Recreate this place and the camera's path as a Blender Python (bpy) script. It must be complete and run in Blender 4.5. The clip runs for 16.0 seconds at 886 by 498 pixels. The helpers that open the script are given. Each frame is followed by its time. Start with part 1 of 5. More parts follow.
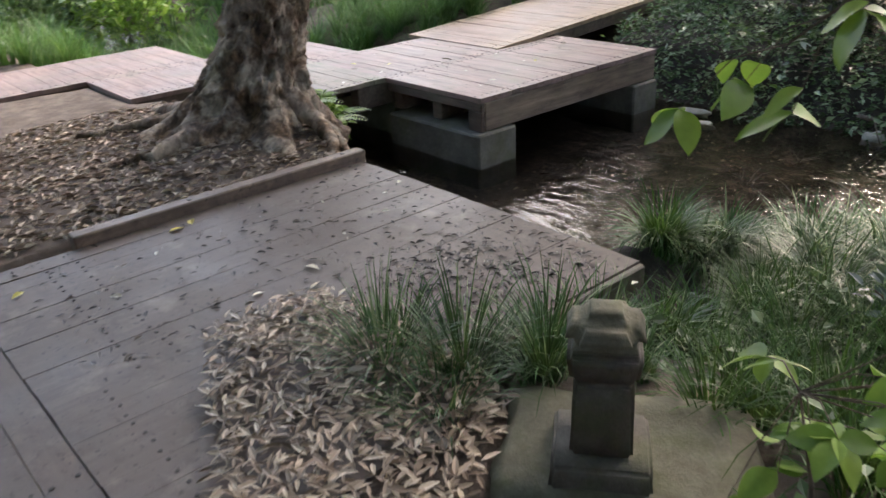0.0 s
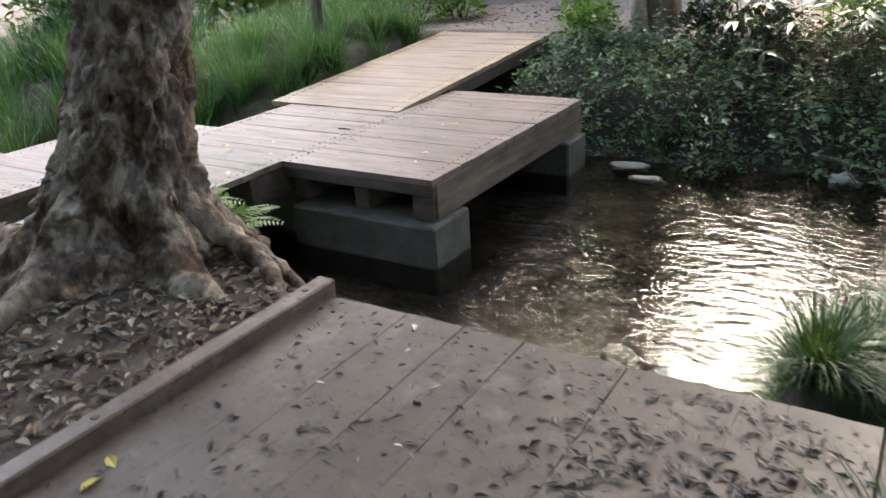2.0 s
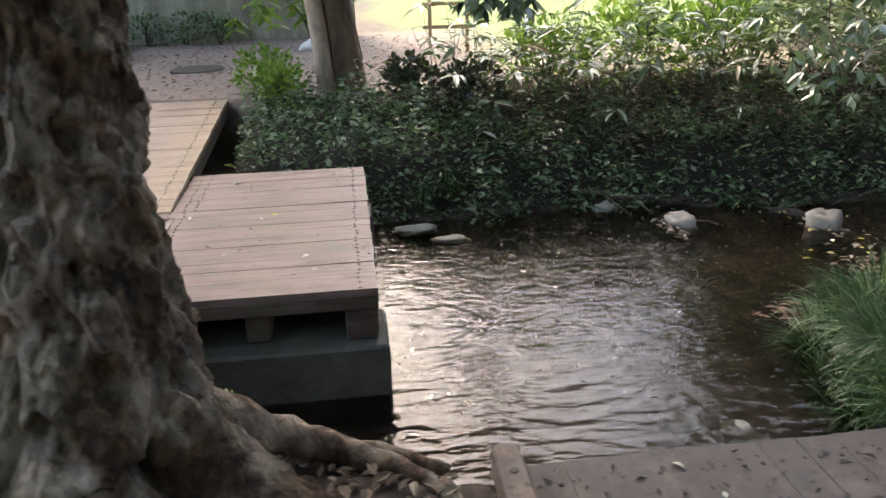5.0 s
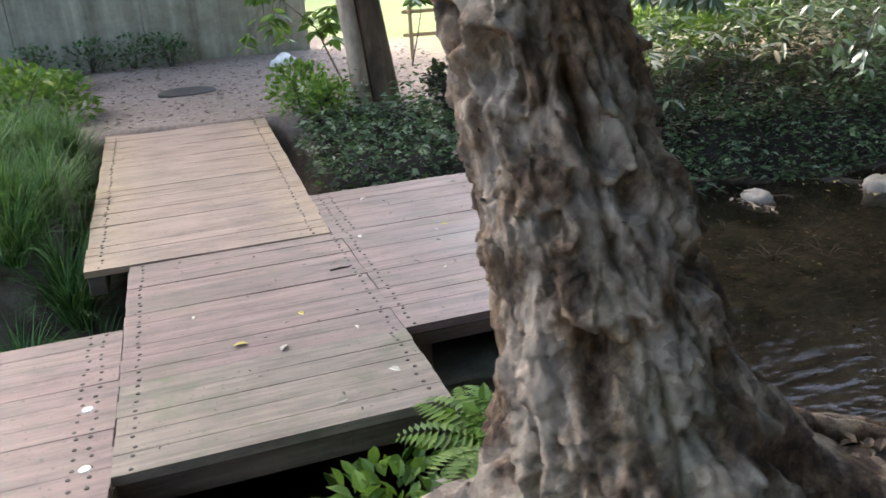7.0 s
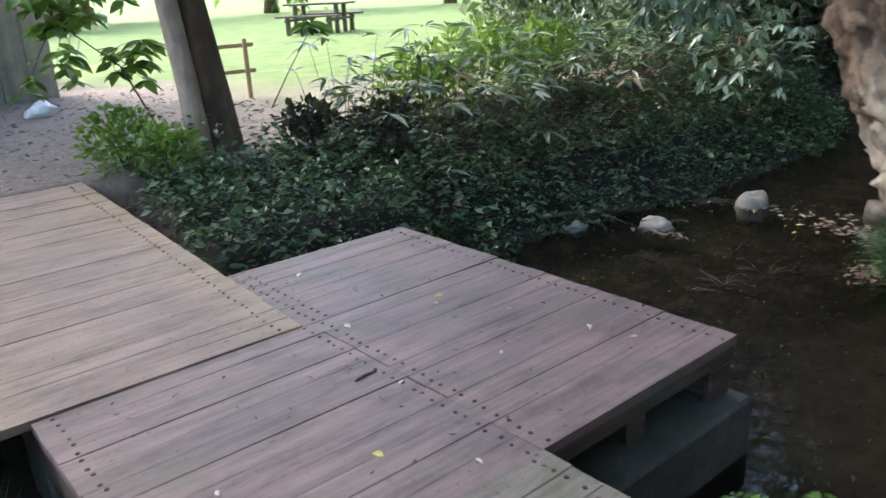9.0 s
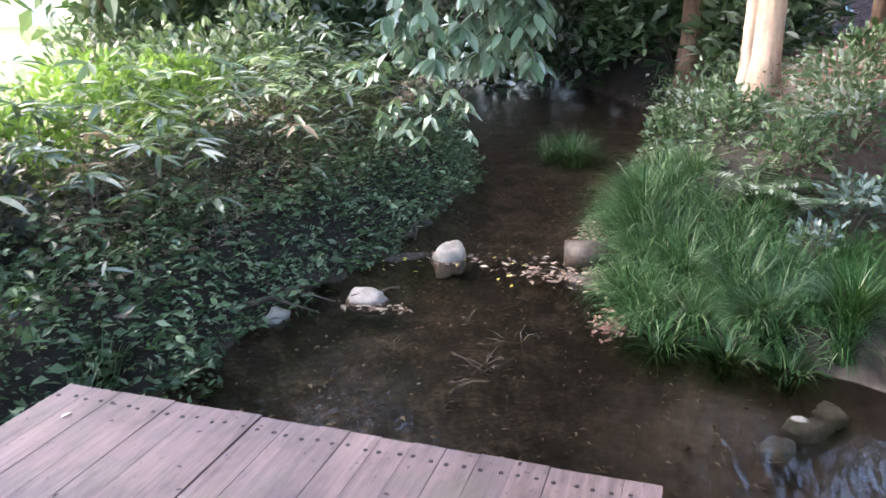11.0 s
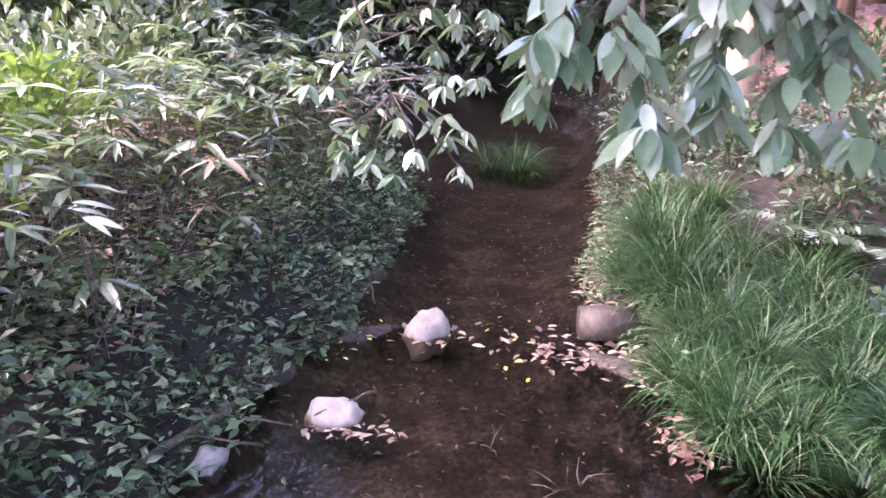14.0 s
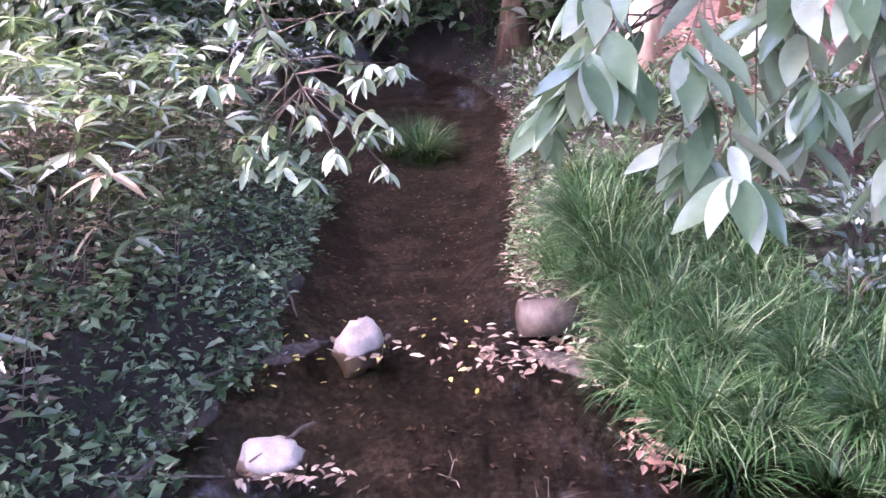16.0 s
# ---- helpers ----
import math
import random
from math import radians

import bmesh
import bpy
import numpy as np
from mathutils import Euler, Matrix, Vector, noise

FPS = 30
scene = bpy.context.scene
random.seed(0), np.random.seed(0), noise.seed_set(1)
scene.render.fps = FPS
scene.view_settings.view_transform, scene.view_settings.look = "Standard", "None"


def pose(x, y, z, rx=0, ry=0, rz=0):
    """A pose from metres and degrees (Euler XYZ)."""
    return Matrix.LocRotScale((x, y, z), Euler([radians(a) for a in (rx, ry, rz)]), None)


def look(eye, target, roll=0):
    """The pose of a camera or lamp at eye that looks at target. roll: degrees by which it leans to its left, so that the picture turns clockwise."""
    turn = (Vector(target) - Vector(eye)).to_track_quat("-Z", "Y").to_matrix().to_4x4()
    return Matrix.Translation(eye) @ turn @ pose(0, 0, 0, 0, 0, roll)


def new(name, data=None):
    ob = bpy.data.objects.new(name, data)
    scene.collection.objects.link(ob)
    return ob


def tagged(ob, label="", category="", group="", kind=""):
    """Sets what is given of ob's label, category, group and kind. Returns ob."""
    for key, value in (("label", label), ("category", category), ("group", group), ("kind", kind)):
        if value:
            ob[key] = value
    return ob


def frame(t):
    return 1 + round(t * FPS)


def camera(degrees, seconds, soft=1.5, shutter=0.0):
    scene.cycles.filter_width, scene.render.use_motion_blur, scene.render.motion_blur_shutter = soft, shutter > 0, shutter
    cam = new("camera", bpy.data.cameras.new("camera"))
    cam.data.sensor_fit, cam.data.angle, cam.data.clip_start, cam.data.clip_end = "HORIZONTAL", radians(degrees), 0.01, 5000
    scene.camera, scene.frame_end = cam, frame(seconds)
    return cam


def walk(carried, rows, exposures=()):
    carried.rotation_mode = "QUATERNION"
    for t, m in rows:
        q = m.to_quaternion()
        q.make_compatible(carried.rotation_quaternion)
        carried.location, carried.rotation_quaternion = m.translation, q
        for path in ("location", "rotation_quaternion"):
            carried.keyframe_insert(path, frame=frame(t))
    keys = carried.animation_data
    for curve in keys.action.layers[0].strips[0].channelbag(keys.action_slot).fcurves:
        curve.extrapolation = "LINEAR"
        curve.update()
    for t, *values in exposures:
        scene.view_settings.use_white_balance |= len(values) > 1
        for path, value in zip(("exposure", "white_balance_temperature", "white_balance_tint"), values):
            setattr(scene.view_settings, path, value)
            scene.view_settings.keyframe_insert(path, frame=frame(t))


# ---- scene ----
cam = camera(58.7, 16.0, soft=1.5, shutter=0.3)
PATH = [
    (0, (5.649, -4.185, 1.584), (4.262, -3.023, 0.733), -3.3),
    (0.5, (5.22, -4.041, 1.521), (3.935, -2.741, 0.71), -3.9),
    (1, (4.719, -4.011, 1.462), (3.539, -2.591, 0.692), -3.0),
    (1.5, (4.224, -3.912, 1.438), (3.215, -2.384, 0.633), -3.4),
    (2, (3.763, -3.789, 1.468), (2.749, -2.25, 0.693), -3.9),
    (2.5, (3.292, -3.703, 1.453), (2.619, -1.981, 0.69), -4.6),
    (3, (3.004, -3.662, 1.494), (2.687, -1.854, 0.701), -4.1),
    (3.2, (2.821, -3.643, 1.523), (2.572, -1.831, 0.715), -2.9),
    (5.5, (0.638, -3.504, 1.563), (0.917, -1.654, 0.856), -2.3),
    (6, (0.124, -3.403, 1.573), (0.427, -1.567, 0.841), -2.3),
    (6.5, (-0.325, -3.289, 1.626), (0.01, -1.455, 0.9), -3.5),
    (7, (-0.794, -3.113, 1.584), (-0.224, -1.332, 0.875), -3.7),
    (7.5, (-1.11, -2.852, 1.555), (-0.439, -1.089, 0.89), -5.6),
    (8, (-1.416, -2.489, 1.528), (-0.609, -0.767, 0.909), -4.7),
    (8.5, (-1.673, -2.061, 1.486), (-0.64, -0.467, 0.861), -4.0),
    (9, (-1.673, -1.532, 1.497), (-0.46, -0.082, 0.844), -2.8),
    (9.5, (-1.614, -1.064, 1.531), (-0.212, 0.224, 0.916), 1.3),
    (10, (-1.518, -0.622, 1.51), (0.127, 0.328, 0.885), -0.1),
    (10.2, (-1.444, -0.468, 1.507), (0.252, 0.388, 0.88), -0.6),
    (12.5, (-0.248, 0.577, 1.488), (1.62, 0.896, 0.85), 0.8),
    (13, (-0.032, 0.801, 1.5), (1.836, 1.063, 0.835), -0.1),
    (13.5, (0.25, 0.978, 1.53), (2.124, 1.242, 0.884), 0.1),
    (14, (0.409, 1.115, 1.507), (2.28, 1.391, 0.855), 1.3),
    (14.5, (0.567, 1.301, 1.528), (2.411, 1.486, 0.774), 0.7),
    (15, (0.655, 1.365, 1.54), (2.483, 1.439, 0.731), -0.4),
    (15.5, (0.745, 1.35, 1.558), (2.595, 1.369, 0.797), 0.3),
    (16, (0.813, 1.353, 1.56), (2.676, 1.359, 0.833), -0.4),
]
EXPOSURES = [(0.0, 2.85, 6900, 12), (1.5, 3.0, 6700, 9), (3.0, 2.8, 6900, 10), (5.5, 2.7, 7100, 13), (7.0, 2.8, 6600, 11), (8.0, 2.85, 6400, 11), (9.0, 2.5, 6100, 8), (10.0, 3.0, 6000, 4), (12.5, 4.2, 6450, 47), (14.0, 4.15, 6200, 50), (16.0, 4.2, 5950, 54)]
walk(cam, [(t, look(eye, target, roll)) for t, eye, target, roll in PATH], EXPOSURES)

# ---- light: a bright overcast sky, a soft high sun over the clearing ----
world = bpy.data.worlds.new("sky")
scene.world = world
world.use_nodes = True
wn = world.node_tree.nodes
sky = wn.new("ShaderNodeTexSky")
sky.sky_type, sky.sun_disc = "NISHITA", False
sky.sun_elevation, sky.sun_rotation = radians(39), radians(-16)
sky.air_density, sky.dust_density, sky.ozone_density = 1.0, 3.6, 1.0
world.node_tree.links.new(sky.outputs[0], wn["Background"].inputs[0])
wn["Background"].inputs[1].default_value = 0.15
sun_data = bpy.data.lights.new("sun", "SUN")
sun_data.energy, sun_data.angle, sun_data.color = 0.5, radians(20), (1.0, 0.95, 0.86)
sun = new("sun", sun_data)
sun.matrix_world = look((-9.4, 32.9, 27.7), (0, 0, 0))


# ---- materials ----
def mat(name):
    m = bpy.data.materials.new(name)
    m.use_nodes = True
    nt = m.node_tree
    return m, nt, nt.nodes["Principled BSDF"]


def nd(nt, kind, **kw):
    n = nt.nodes.new(kind)
    for k, v in kw.items():
        n.inputs[k.replace("_", " ")].default_value = v
    return n


def lk(nt, a, b):
    nt.links.new(a, b)


def ramp(nt, fac, stops):
    r = nt.nodes.new("ShaderNodeValToRGB")
    e = r.color_ramp.elements
    while len(e) < len(stops):
        e.new(0.5)
    for el, (p, c) in zip(e, stops):
        el.position, el.color = p, (*c, 1)
    lk(nt, fac, r.inputs[0])
    return r.outputs[0]


def coords(nt, scale=(1, 1, 1), obj=False):
    tc = nt.nodes.new("ShaderNodeTexCoord")
    if obj:
        src = tc.outputs["Object"]
    else:
        geo = nt.nodes.new("ShaderNodeNewGeometry")
        src = geo.outputs["Position"]
    mp = nt.nodes.new("ShaderNodeMapping")
    mp.inputs["Scale"].default_value = scale
    lk(nt, src, mp.inputs[0])
    return mp.outputs[0]


def nz(nt, vec, scale, detail=4.0, rough=0.6):
    n = nd(nt, "ShaderNodeTexNoise", Scale=scale, Detail=detail, Roughness=rough)
    lk(nt, vec, n.inputs["Vector"])
    return n.outputs["Fac"]


def mixc(nt, fac, a, b, mode="MIX"):
    m = nt.nodes.new("ShaderNodeMix")
    m.data_type, m.blend_type = "RGBA", mode
    for s, v in ((m.inputs[0], fac), (m.inputs[6], a), (m.inputs[7], b)):
        if isinstance(v, (float, int)):
            s.default_value = v
        elif isinstance(v, tuple):
            s.default_value = (*v, 1)
        else:
            lk(nt, v, s)
    return m.outputs[2]


def bump(nt, p, height, strength, dist=0.01):
    b = nd(nt, "ShaderNodeBump", Strength=strength, Distance=dist)
    lk(nt, height, b.inputs["Height"])
    lk(nt, b.outputs[0], p.inputs["Normal"])


def wood(name, stops, along, moss=0.0, mud=0.0, rough=0.6, calm=1.0, edge=None):
    """Weathered boards, the grain running along axis 0 or 1; calm below 1 softens the streaks, edge is the tone towards
    the board ends.
    """
    m, nt, p = mat(name)
    st = (1.2, 26, 26) if along == 0 else (26, 1.2, 26)
    v = coords(nt, st)
    info = nt.nodes.new("ShaderNodeObjectInfo")
    off = nt.nodes.new("ShaderNodeVectorMath")
    off.operation = "ADD"
    cmb = nt.nodes.new("ShaderNodeCombineXYZ")
    mul = nt.nodes.new("ShaderNodeMath")
    mul.operation = "MULTIPLY"
    mul.inputs[1].default_value = 40
    lk(nt, info.outputs["Random"], mul.inputs[0])
    for i in range(3):
        lk(nt, mul.outputs[0], cmb.inputs[i])
    lk(nt, v, off.inputs[0])
    lk(nt, cmb.outputs[0], off.inputs[1])
    grain = nz(nt, off.outputs[0], 1.0, 6, 0.7)
    c = ramp(nt, grain, stops)
    tone = ramp(nt, info.outputs["Random"], [(0.0, (0.86, 0.86, 0.87)), (0.5, (0.97, 0.96, 0.95)), (1.0, (1.08, 1.05, 1.02))])
    c = mixc(nt, calm, c, tone, "MULTIPLY")
    big = nz(nt, coords(nt), 1.6, 5, 0.65)
    stain = ramp(nt, big, [(0.36, (0.55, 0.54, 0.54)), (0.6, (1.08, 1.05, 1.02))])
    if edge:
        sep = nt.nodes.new("ShaderNodeSeparateXYZ")
        lk(nt, coords(nt, obj=True), sep.inputs[0])
        far = nt.nodes.new("ShaderNodeMath")
        far.operation = "ABSOLUTE"
        lk(nt, sep.outputs[0], far.inputs[0])
        wavy = nt.nodes.new("ShaderNodeMath")
        wavy.operation = "MULTIPLY_ADD"
        lk(nt, nz(nt, coords(nt), 5, 4, 0.65), wavy.inputs[0])
        wavy.inputs[1].default_value = 0.35
        lk(nt, far.outputs[0], wavy.inputs[2])
        c = mixc(nt, ramp(nt, wavy.outputs[0], [(0.5, (0, 0, 0)), (0.9, (0.75, 0.75, 0.75))]), c, edge)
    c = mixc(nt, 0.8 * calm, c, stain, "MULTIPLY")
    wear = nz(nt, coords(nt, (2.5, 9, 9) if along == 0 else (9, 2.5, 9)), 1.0, 6, 0.72)
    c = mixc(nt, 0.8 * calm, c, ramp(nt, wear, [(0.36, (0.5, 0.46, 0.44)), (0.5, (0.98, 0.96, 0.95)), (0.68, (1.2, 1.16, 1.12))]), "MULTIPLY")
    fleck = ramp(nt, nz(nt, coords(nt), 42, 2, 0.5), [(0.66, (0, 0, 0)), (0.72, (0.7, 0.7, 0.7))])
    c = mixc(nt, fleck, c, (0.07, 0.055, 0.045))
    if moss:
        mo = ramp(nt, nz(nt, coords(nt), 2.3, 5, 0.7), [(0.5, (0, 0, 0)), (0.68, (moss, moss, moss))])
        c = mixc(nt, mo, c, (0.10, 0.125, 0.06))
    if mud:
        mu = ramp(nt, nz(nt, coords(nt), 3.1, 7, 0.68), [(0.3, (0, 0, 0)), (0.55, (mud, mud, mud))])
        c = mixc(nt, mu, c, (0.10, 0.076, 0.062))
        sp = ramp(nt, nz(nt, coords(nt), 34, 3, 0.6), [(0.60, (0, 0, 0)), (0.70, (0.85, 0.85, 0.85))])
        c = mixc(nt, sp, c, (0.035, 0.028, 0.024))
        bl = ramp(nt, nz(nt, coords(nt), 9, 6, 0.7), [(0.5, (0, 0, 0)), (0.66, (0.6, 0.6, 0.6))])
        c = mixc(nt, bl, c, (0.06, 0.047, 0.04))
        dry = ramp(nt, nz(nt, coords(nt), 4.3, 6, 0.7), [(0.55, (0, 0, 0)), (0.72, (0.5, 0.5, 0.5))])
        c = mixc(nt, dry, c, (0.24, 0.195, 0.165))
    lk(nt, c, p.inputs["Base Color"])
    lk(nt, ramp(nt, big, [(0.3, (rough - 0.12,) * 3), (0.7, (rough + 0.12,) * 3)]), p.inputs["Roughness"])
    bump(nt, p, grain, 0.35 * calm, 0.004)
    return m


M_DECK = wood("weathered_deck_wood", [(0.25, (0.145, 0.102, 0.096)), (0.5, (0.232, 0.167, 0.156)), (0.75, (0.315, 0.236, 0.222))], 0, moss=0.3, rough=0.56, calm=0.85)
M_DECK_MOSSY = wood("mossy_deck_wood", [(0.25, (0.12, 0.105, 0.085)), (0.5, (0.23, 0.20, 0.165)), (0.75, (0.33, 0.29, 0.245))], 0, moss=0.85, rough=0.62, calm=0.75)
M_DECK_Y = wood("weathered_deck_wood_lengthwise", [(0.25, (0.17, 0.12, 0.085)), (0.5, (0.30, 0.22, 0.165)), (0.75, (0.42, 0.33, 0.26))], 1, mud=0.75)
M_BRIDGE = wood("yellowed_bridge_wood", [(0.25, (0.19, 0.135, 0.112)), (0.5, (0.28, 0.205, 0.172)), (0.75, (0.37, 0.28, 0.24))], 0, rough=0.56, calm=0.8, edge=(0.40, 0.295, 0.185))
M_MUDDY = wood("muddy_deck_wood", [(0.25, (0.066, 0.051, 0.044)), (0.5, (0.12, 0.094, 0.082)), (0.75, (0.185, 0.15, 0.132))], 1, mud=1.0, rough=0.6, calm=0.55)
M_MUDDY_X = wood("muddy_boardwalk_wood", [(0.25, (0.07, 0.053, 0.045)), (0.5, (0.125, 0.097, 0.084)), (0.75, (0.19, 0.152, 0.133))], 0, mud=1.0, rough=0.6)
M_DARKWOOD = wood("dark_damp_wood", [(0.25, (0.05, 0.04, 0.033)), (0.5, (0.11, 0.085, 0.068)), (0.8, (0.19, 0.155, 0.125))], 0, moss=0.3)
M_BEAM = wood("stained_beam_wood", [(0.25, (0.08, 0.06, 0.045)), (0.5, (0.19, 0.15, 0.115)), (0.8, (0.32, 0.27, 0.21))], 1, moss=0.2)


def stone(name, stops, scale=6.0, rough=0.85, moss=0.0, bumpy=0.6):
    m, nt, p = mat(name)
    v = coords(nt, obj=False)
    a = nz(nt, v, scale, 8, 0.68)
    c = ramp(nt, a, stops)
    fine = nz(nt, v, scale * 9, 4, 0.7)
    c = mixc(nt, 0.5, c, ramp(nt, fine, [(0.3, (0.55, 0.55, 0.55)), (0.7, (1.15, 1.13, 1.1))]), "MULTIPLY")
    if moss:
        mo = ramp(nt, nz(nt, v, scale * 0.6, 6, 0.7), [(0.48, (0, 0, 0)), (0.62, (moss, moss, moss))])
        c = mixc(nt, mo, c, (0.07, 0.085, 0.03))
    lk(nt, c, p.inputs["Base Color"])
    p.inputs["Roughness"].default_value = rough
    bump(nt, p, fine, bumpy, 0.006)
    return m


M_CONCRETE = stone("old_concrete", [(0.3, (0.075, 0.074, 0.062)), (0.6, (0.145, 0.14, 0.12)), (0.8, (0.21, 0.205, 0.18))], 4.0, moss=0.45)
M_WALL = stone("grey_concrete_wall", [(0.3, (0.29, 0.28, 0.235)), (0.6, (0.46, 0.445, 0.375)), (0.85, (0.54, 0.525, 0.45))], 0.9, bumpy=0.3)
wall_nt = M_WALL.node_tree
wall_p = wall_nt.nodes["Principled BSDF"]
wall_src = wall_p.inputs["Base Color"].links[0].from_socket
lk(wall_nt, mixc(wall_nt, 0.8, wall_src, ramp(wall_nt, nz(wall_nt, coords(wall_nt, (2.2, 2.2, 0.12)), 1.6, 5, 0.7), [(0.35, (0.5, 0.47, 0.38)), (0.65, (1.25, 1.22, 1.1))]), "MULTIPLY"), wall_p.inputs["Base Color"])
M_PALE_STONE = stone("pale_river_stone", [(0.3, (0.30, 0.265, 0.225)), (0.6, (0.46, 0.415, 0.36)), (0.85, (0.57, 0.53, 0.47))], 9.0, bumpy=0.4)
M_GREY_STONE = stone("grey_river_stone", [(0.3, (0.20, 0.19, 0.165)), (0.6, (0.36, 0.35, 0.31)), (0.85, (0.46, 0.45, 0.41))], 7.0, moss=0.25)
M_LANTERN = stone("mossy_carved_stone", [(0.3, (0.06, 0.05, 0.042)), (0.6, (0.125, 0.11, 0.09)), (0.85, (0.19, 0.17, 0.135))], 9.0, moss=0.5)
M_SLAB = stone("mossy_slab_stone", [(0.3, (0.085, 0.08, 0.05)), (0.6, (0.16, 0.15, 0.105)), (0.85, (0.23, 0.21, 0.16))], 7.0, moss=0.55)


def plain(name, colour, rough=0.6, metal=0.0):
    m, nt, p = mat(name)
    v = coords(nt)
    c = mixc(nt, 0.5, colour, ramp(nt, nz(nt, v, 30, 4, 0.7), [(0.3, tuple(x * 0.6 for x in colour)), (0.7, tuple(min(1, x * 1.3) for x in colour))]))
    lk(nt, c, p.inputs["Base Color"])
    p.inputs["Roughness"].default_value, p.inputs["Metallic"].default_value = rough, metal
    return m


M_SCREW = plain("rusty_screw_metal", (0.05, 0.042, 0.038), 0.5, 0.6)
M_WASHER = plain("bright_worn_metal", (0.62, 0.62, 0.62), 0.35, 0.8)
M_BAG = plain("white_plastic", (0.8, 0.8, 0.78), 0.4)
M_IRON = plain("dark_iron", (0.06, 0.055, 0.05), 0.6, 0.4)
M_TABLE = plain("dark_table_wood", (0.12, 0.09, 0.07), 0.6)
M_SIGN = plain("white_sign_paint", (0.8, 0.8, 0.8), 0.5)
M_FENCE = plain("pale_fence_wood", (0.5, 0.38, 0.22), 0.7)


def leafy(name, stops, rough=0.45, trans=0.3, glow=(0.2, 0.3, 0.05), spec=0.5):
    """Leaves: each one takes its own tone; some of the light passes through."""
    m, nt, p = mat(name)
    geo = nt.nodes.new("ShaderNodeNewGeometry")
    info = nt.nodes.new("ShaderNodeObjectInfo")
    add = nt.nodes.new("ShaderNodeMath")
    add.operation = "ADD"
    fr = nt.nodes.new("ShaderNodeMath")
    fr.operation = "FRACT"
    lk(nt, geo.outputs["Random Per Island"], add.inputs[0])
    lk(nt, info.outputs["Random"], add.inputs[1])
    lk(nt, add.outputs[0], fr.inputs[0])
    c = ramp(nt, fr.outputs[0], stops)
    patch = nz(nt, coords(nt), 1.3, 3, 0.6)
    c = mixc(nt, 0.75, c, ramp(nt, patch, [(0.3, (0.62, 0.66, 0.6)), (0.7, (1.2, 1.18, 1.1))]), "MULTIPLY")
    c = mixc(nt, 0.35, c, ramp(nt, nz(nt, coords(nt), 70, 3, 0.6), [(0.3, (0.7, 0.7, 0.7)), (0.7, (1.2, 1.2, 1.15))]), "MULTIPLY")
    lk(nt, c, p.inputs["Base Color"])
    p.inputs["Roughness"].default_value = rough
    p.inputs["Specular IOR Level"].default_value = spec
    t = nt.nodes.new("ShaderNodeBsdfTranslucent")
    lk(nt, mixc(nt, 0.4, c, glow), t.inputs[0])
    mx = nt.nodes.new("ShaderNodeMixShader")
    mx.inputs[0].default_value = trans
    lk(nt, p.outputs[0], mx.inputs[1])
    lk(nt, t.outputs[0], mx.inputs[2])
    lk(nt, mx.outputs[0], nt.nodes["Material Output"].inputs[0])
    return m


M_SEDGE = leafy("sedge_blades", [(0.0, (0.008, 0.034, 0.011)), (0.5, (0.028, 0.085, 0.028)), (0.85, (0.075, 0.165, 0.062)), (1.0, (0.34, 0.40, 0.24))], 0.4, 0.25, spec=0.35)
M_IVY = leafy("groundcover_leaves", [(0.0, (0.014, 0.04, 0.016)), (0.4, (0.043, 0.098, 0.041)), (0.7, (0.13, 0.21, 0.105)), (1.0, (0.31, 0.39, 0.26))], 0.36)
M_SASA = leafy("bamboo_grass_leaves", [(0.0, (0.045, 0.085, 0.042)), (0.5, (0.09, 0.14, 0.083)), (0.75, (0.19, 0.245, 0.17)), (1.0, (0.5, 0.52, 0.49))], 0.26)
# darker leaf colours that carry the shade inside the thicket
M_UNDER = leafy("shade_painted_undergrowth_leaves", [(0.0, (0.010, 0.018, 0.008)), (0.5, (0.026, 0.042, 0.02)), (0.85, (0.06, 0.085, 0.045)), (1.0, (0.16, 0.15, 0.09))], 0.5)
M_BRIGHT = leafy("bright_shrub_leaves", [(0.0, (0.085, 0.18, 0.03)), (0.6, (0.16, 0.30, 0.05)), (1.0, (0.28, 0.43, 0.09))], 0.45, 0.45)
M_EVERGREEN = leafy("glossy_evergreen_leaves", [(0.0, (0.08, 0.145, 0.08)), (0.55, (0.19, 0.275, 0.18)), (1.0, (0.42, 0.49, 0.40))], 0.25, 0.2, spec=0.8)
M_CROWN = leafy("tree_crown_leaves", [(0.0, (0.03, 0.065, 0.018)), (0.6, (0.06, 0.12, 0.03)), (1.0, (0.11, 0.19, 0.05))], 0.5, 0.3)
M_HOLLY = leafy("dark_purplish_leaves", [(0.0, (0.018, 0.02, 0.02)), (0.6, (0.03, 0.035, 0.032)), (1.0, (0.06, 0.06, 0.05))], 0.4, 0.1)
M_LITTER = leafy("dry_fallen_leaves", [(0.0, (0.09, 0.055, 0.04)), (0.4, (0.20, 0.14, 0.105)), (0.8, (0.36, 0.28, 0.22)), (1.0, (0.55, 0.47, 0.38))], 0.6, 0.08, (0.3, 0.2, 0.1))
M_REDLITTER = leafy("red_brown_fallen_leaves", [(0.0, (0.13, 0.06, 0.045)), (0.5, (0.27, 0.15, 0.11)), (1.0, (0.46, 0.30, 0.24))], 0.7, 0.08, (0.3, 0.2, 0.1))
M_YELLOWLEAF = leafy("yellow_fallen_leaf", [(0.0, (0.62, 0.50, 0.08)), (1.0, (0.75, 0.66, 0.2))], 0.5, 0.15, (0.6, 0.5, 0.1))
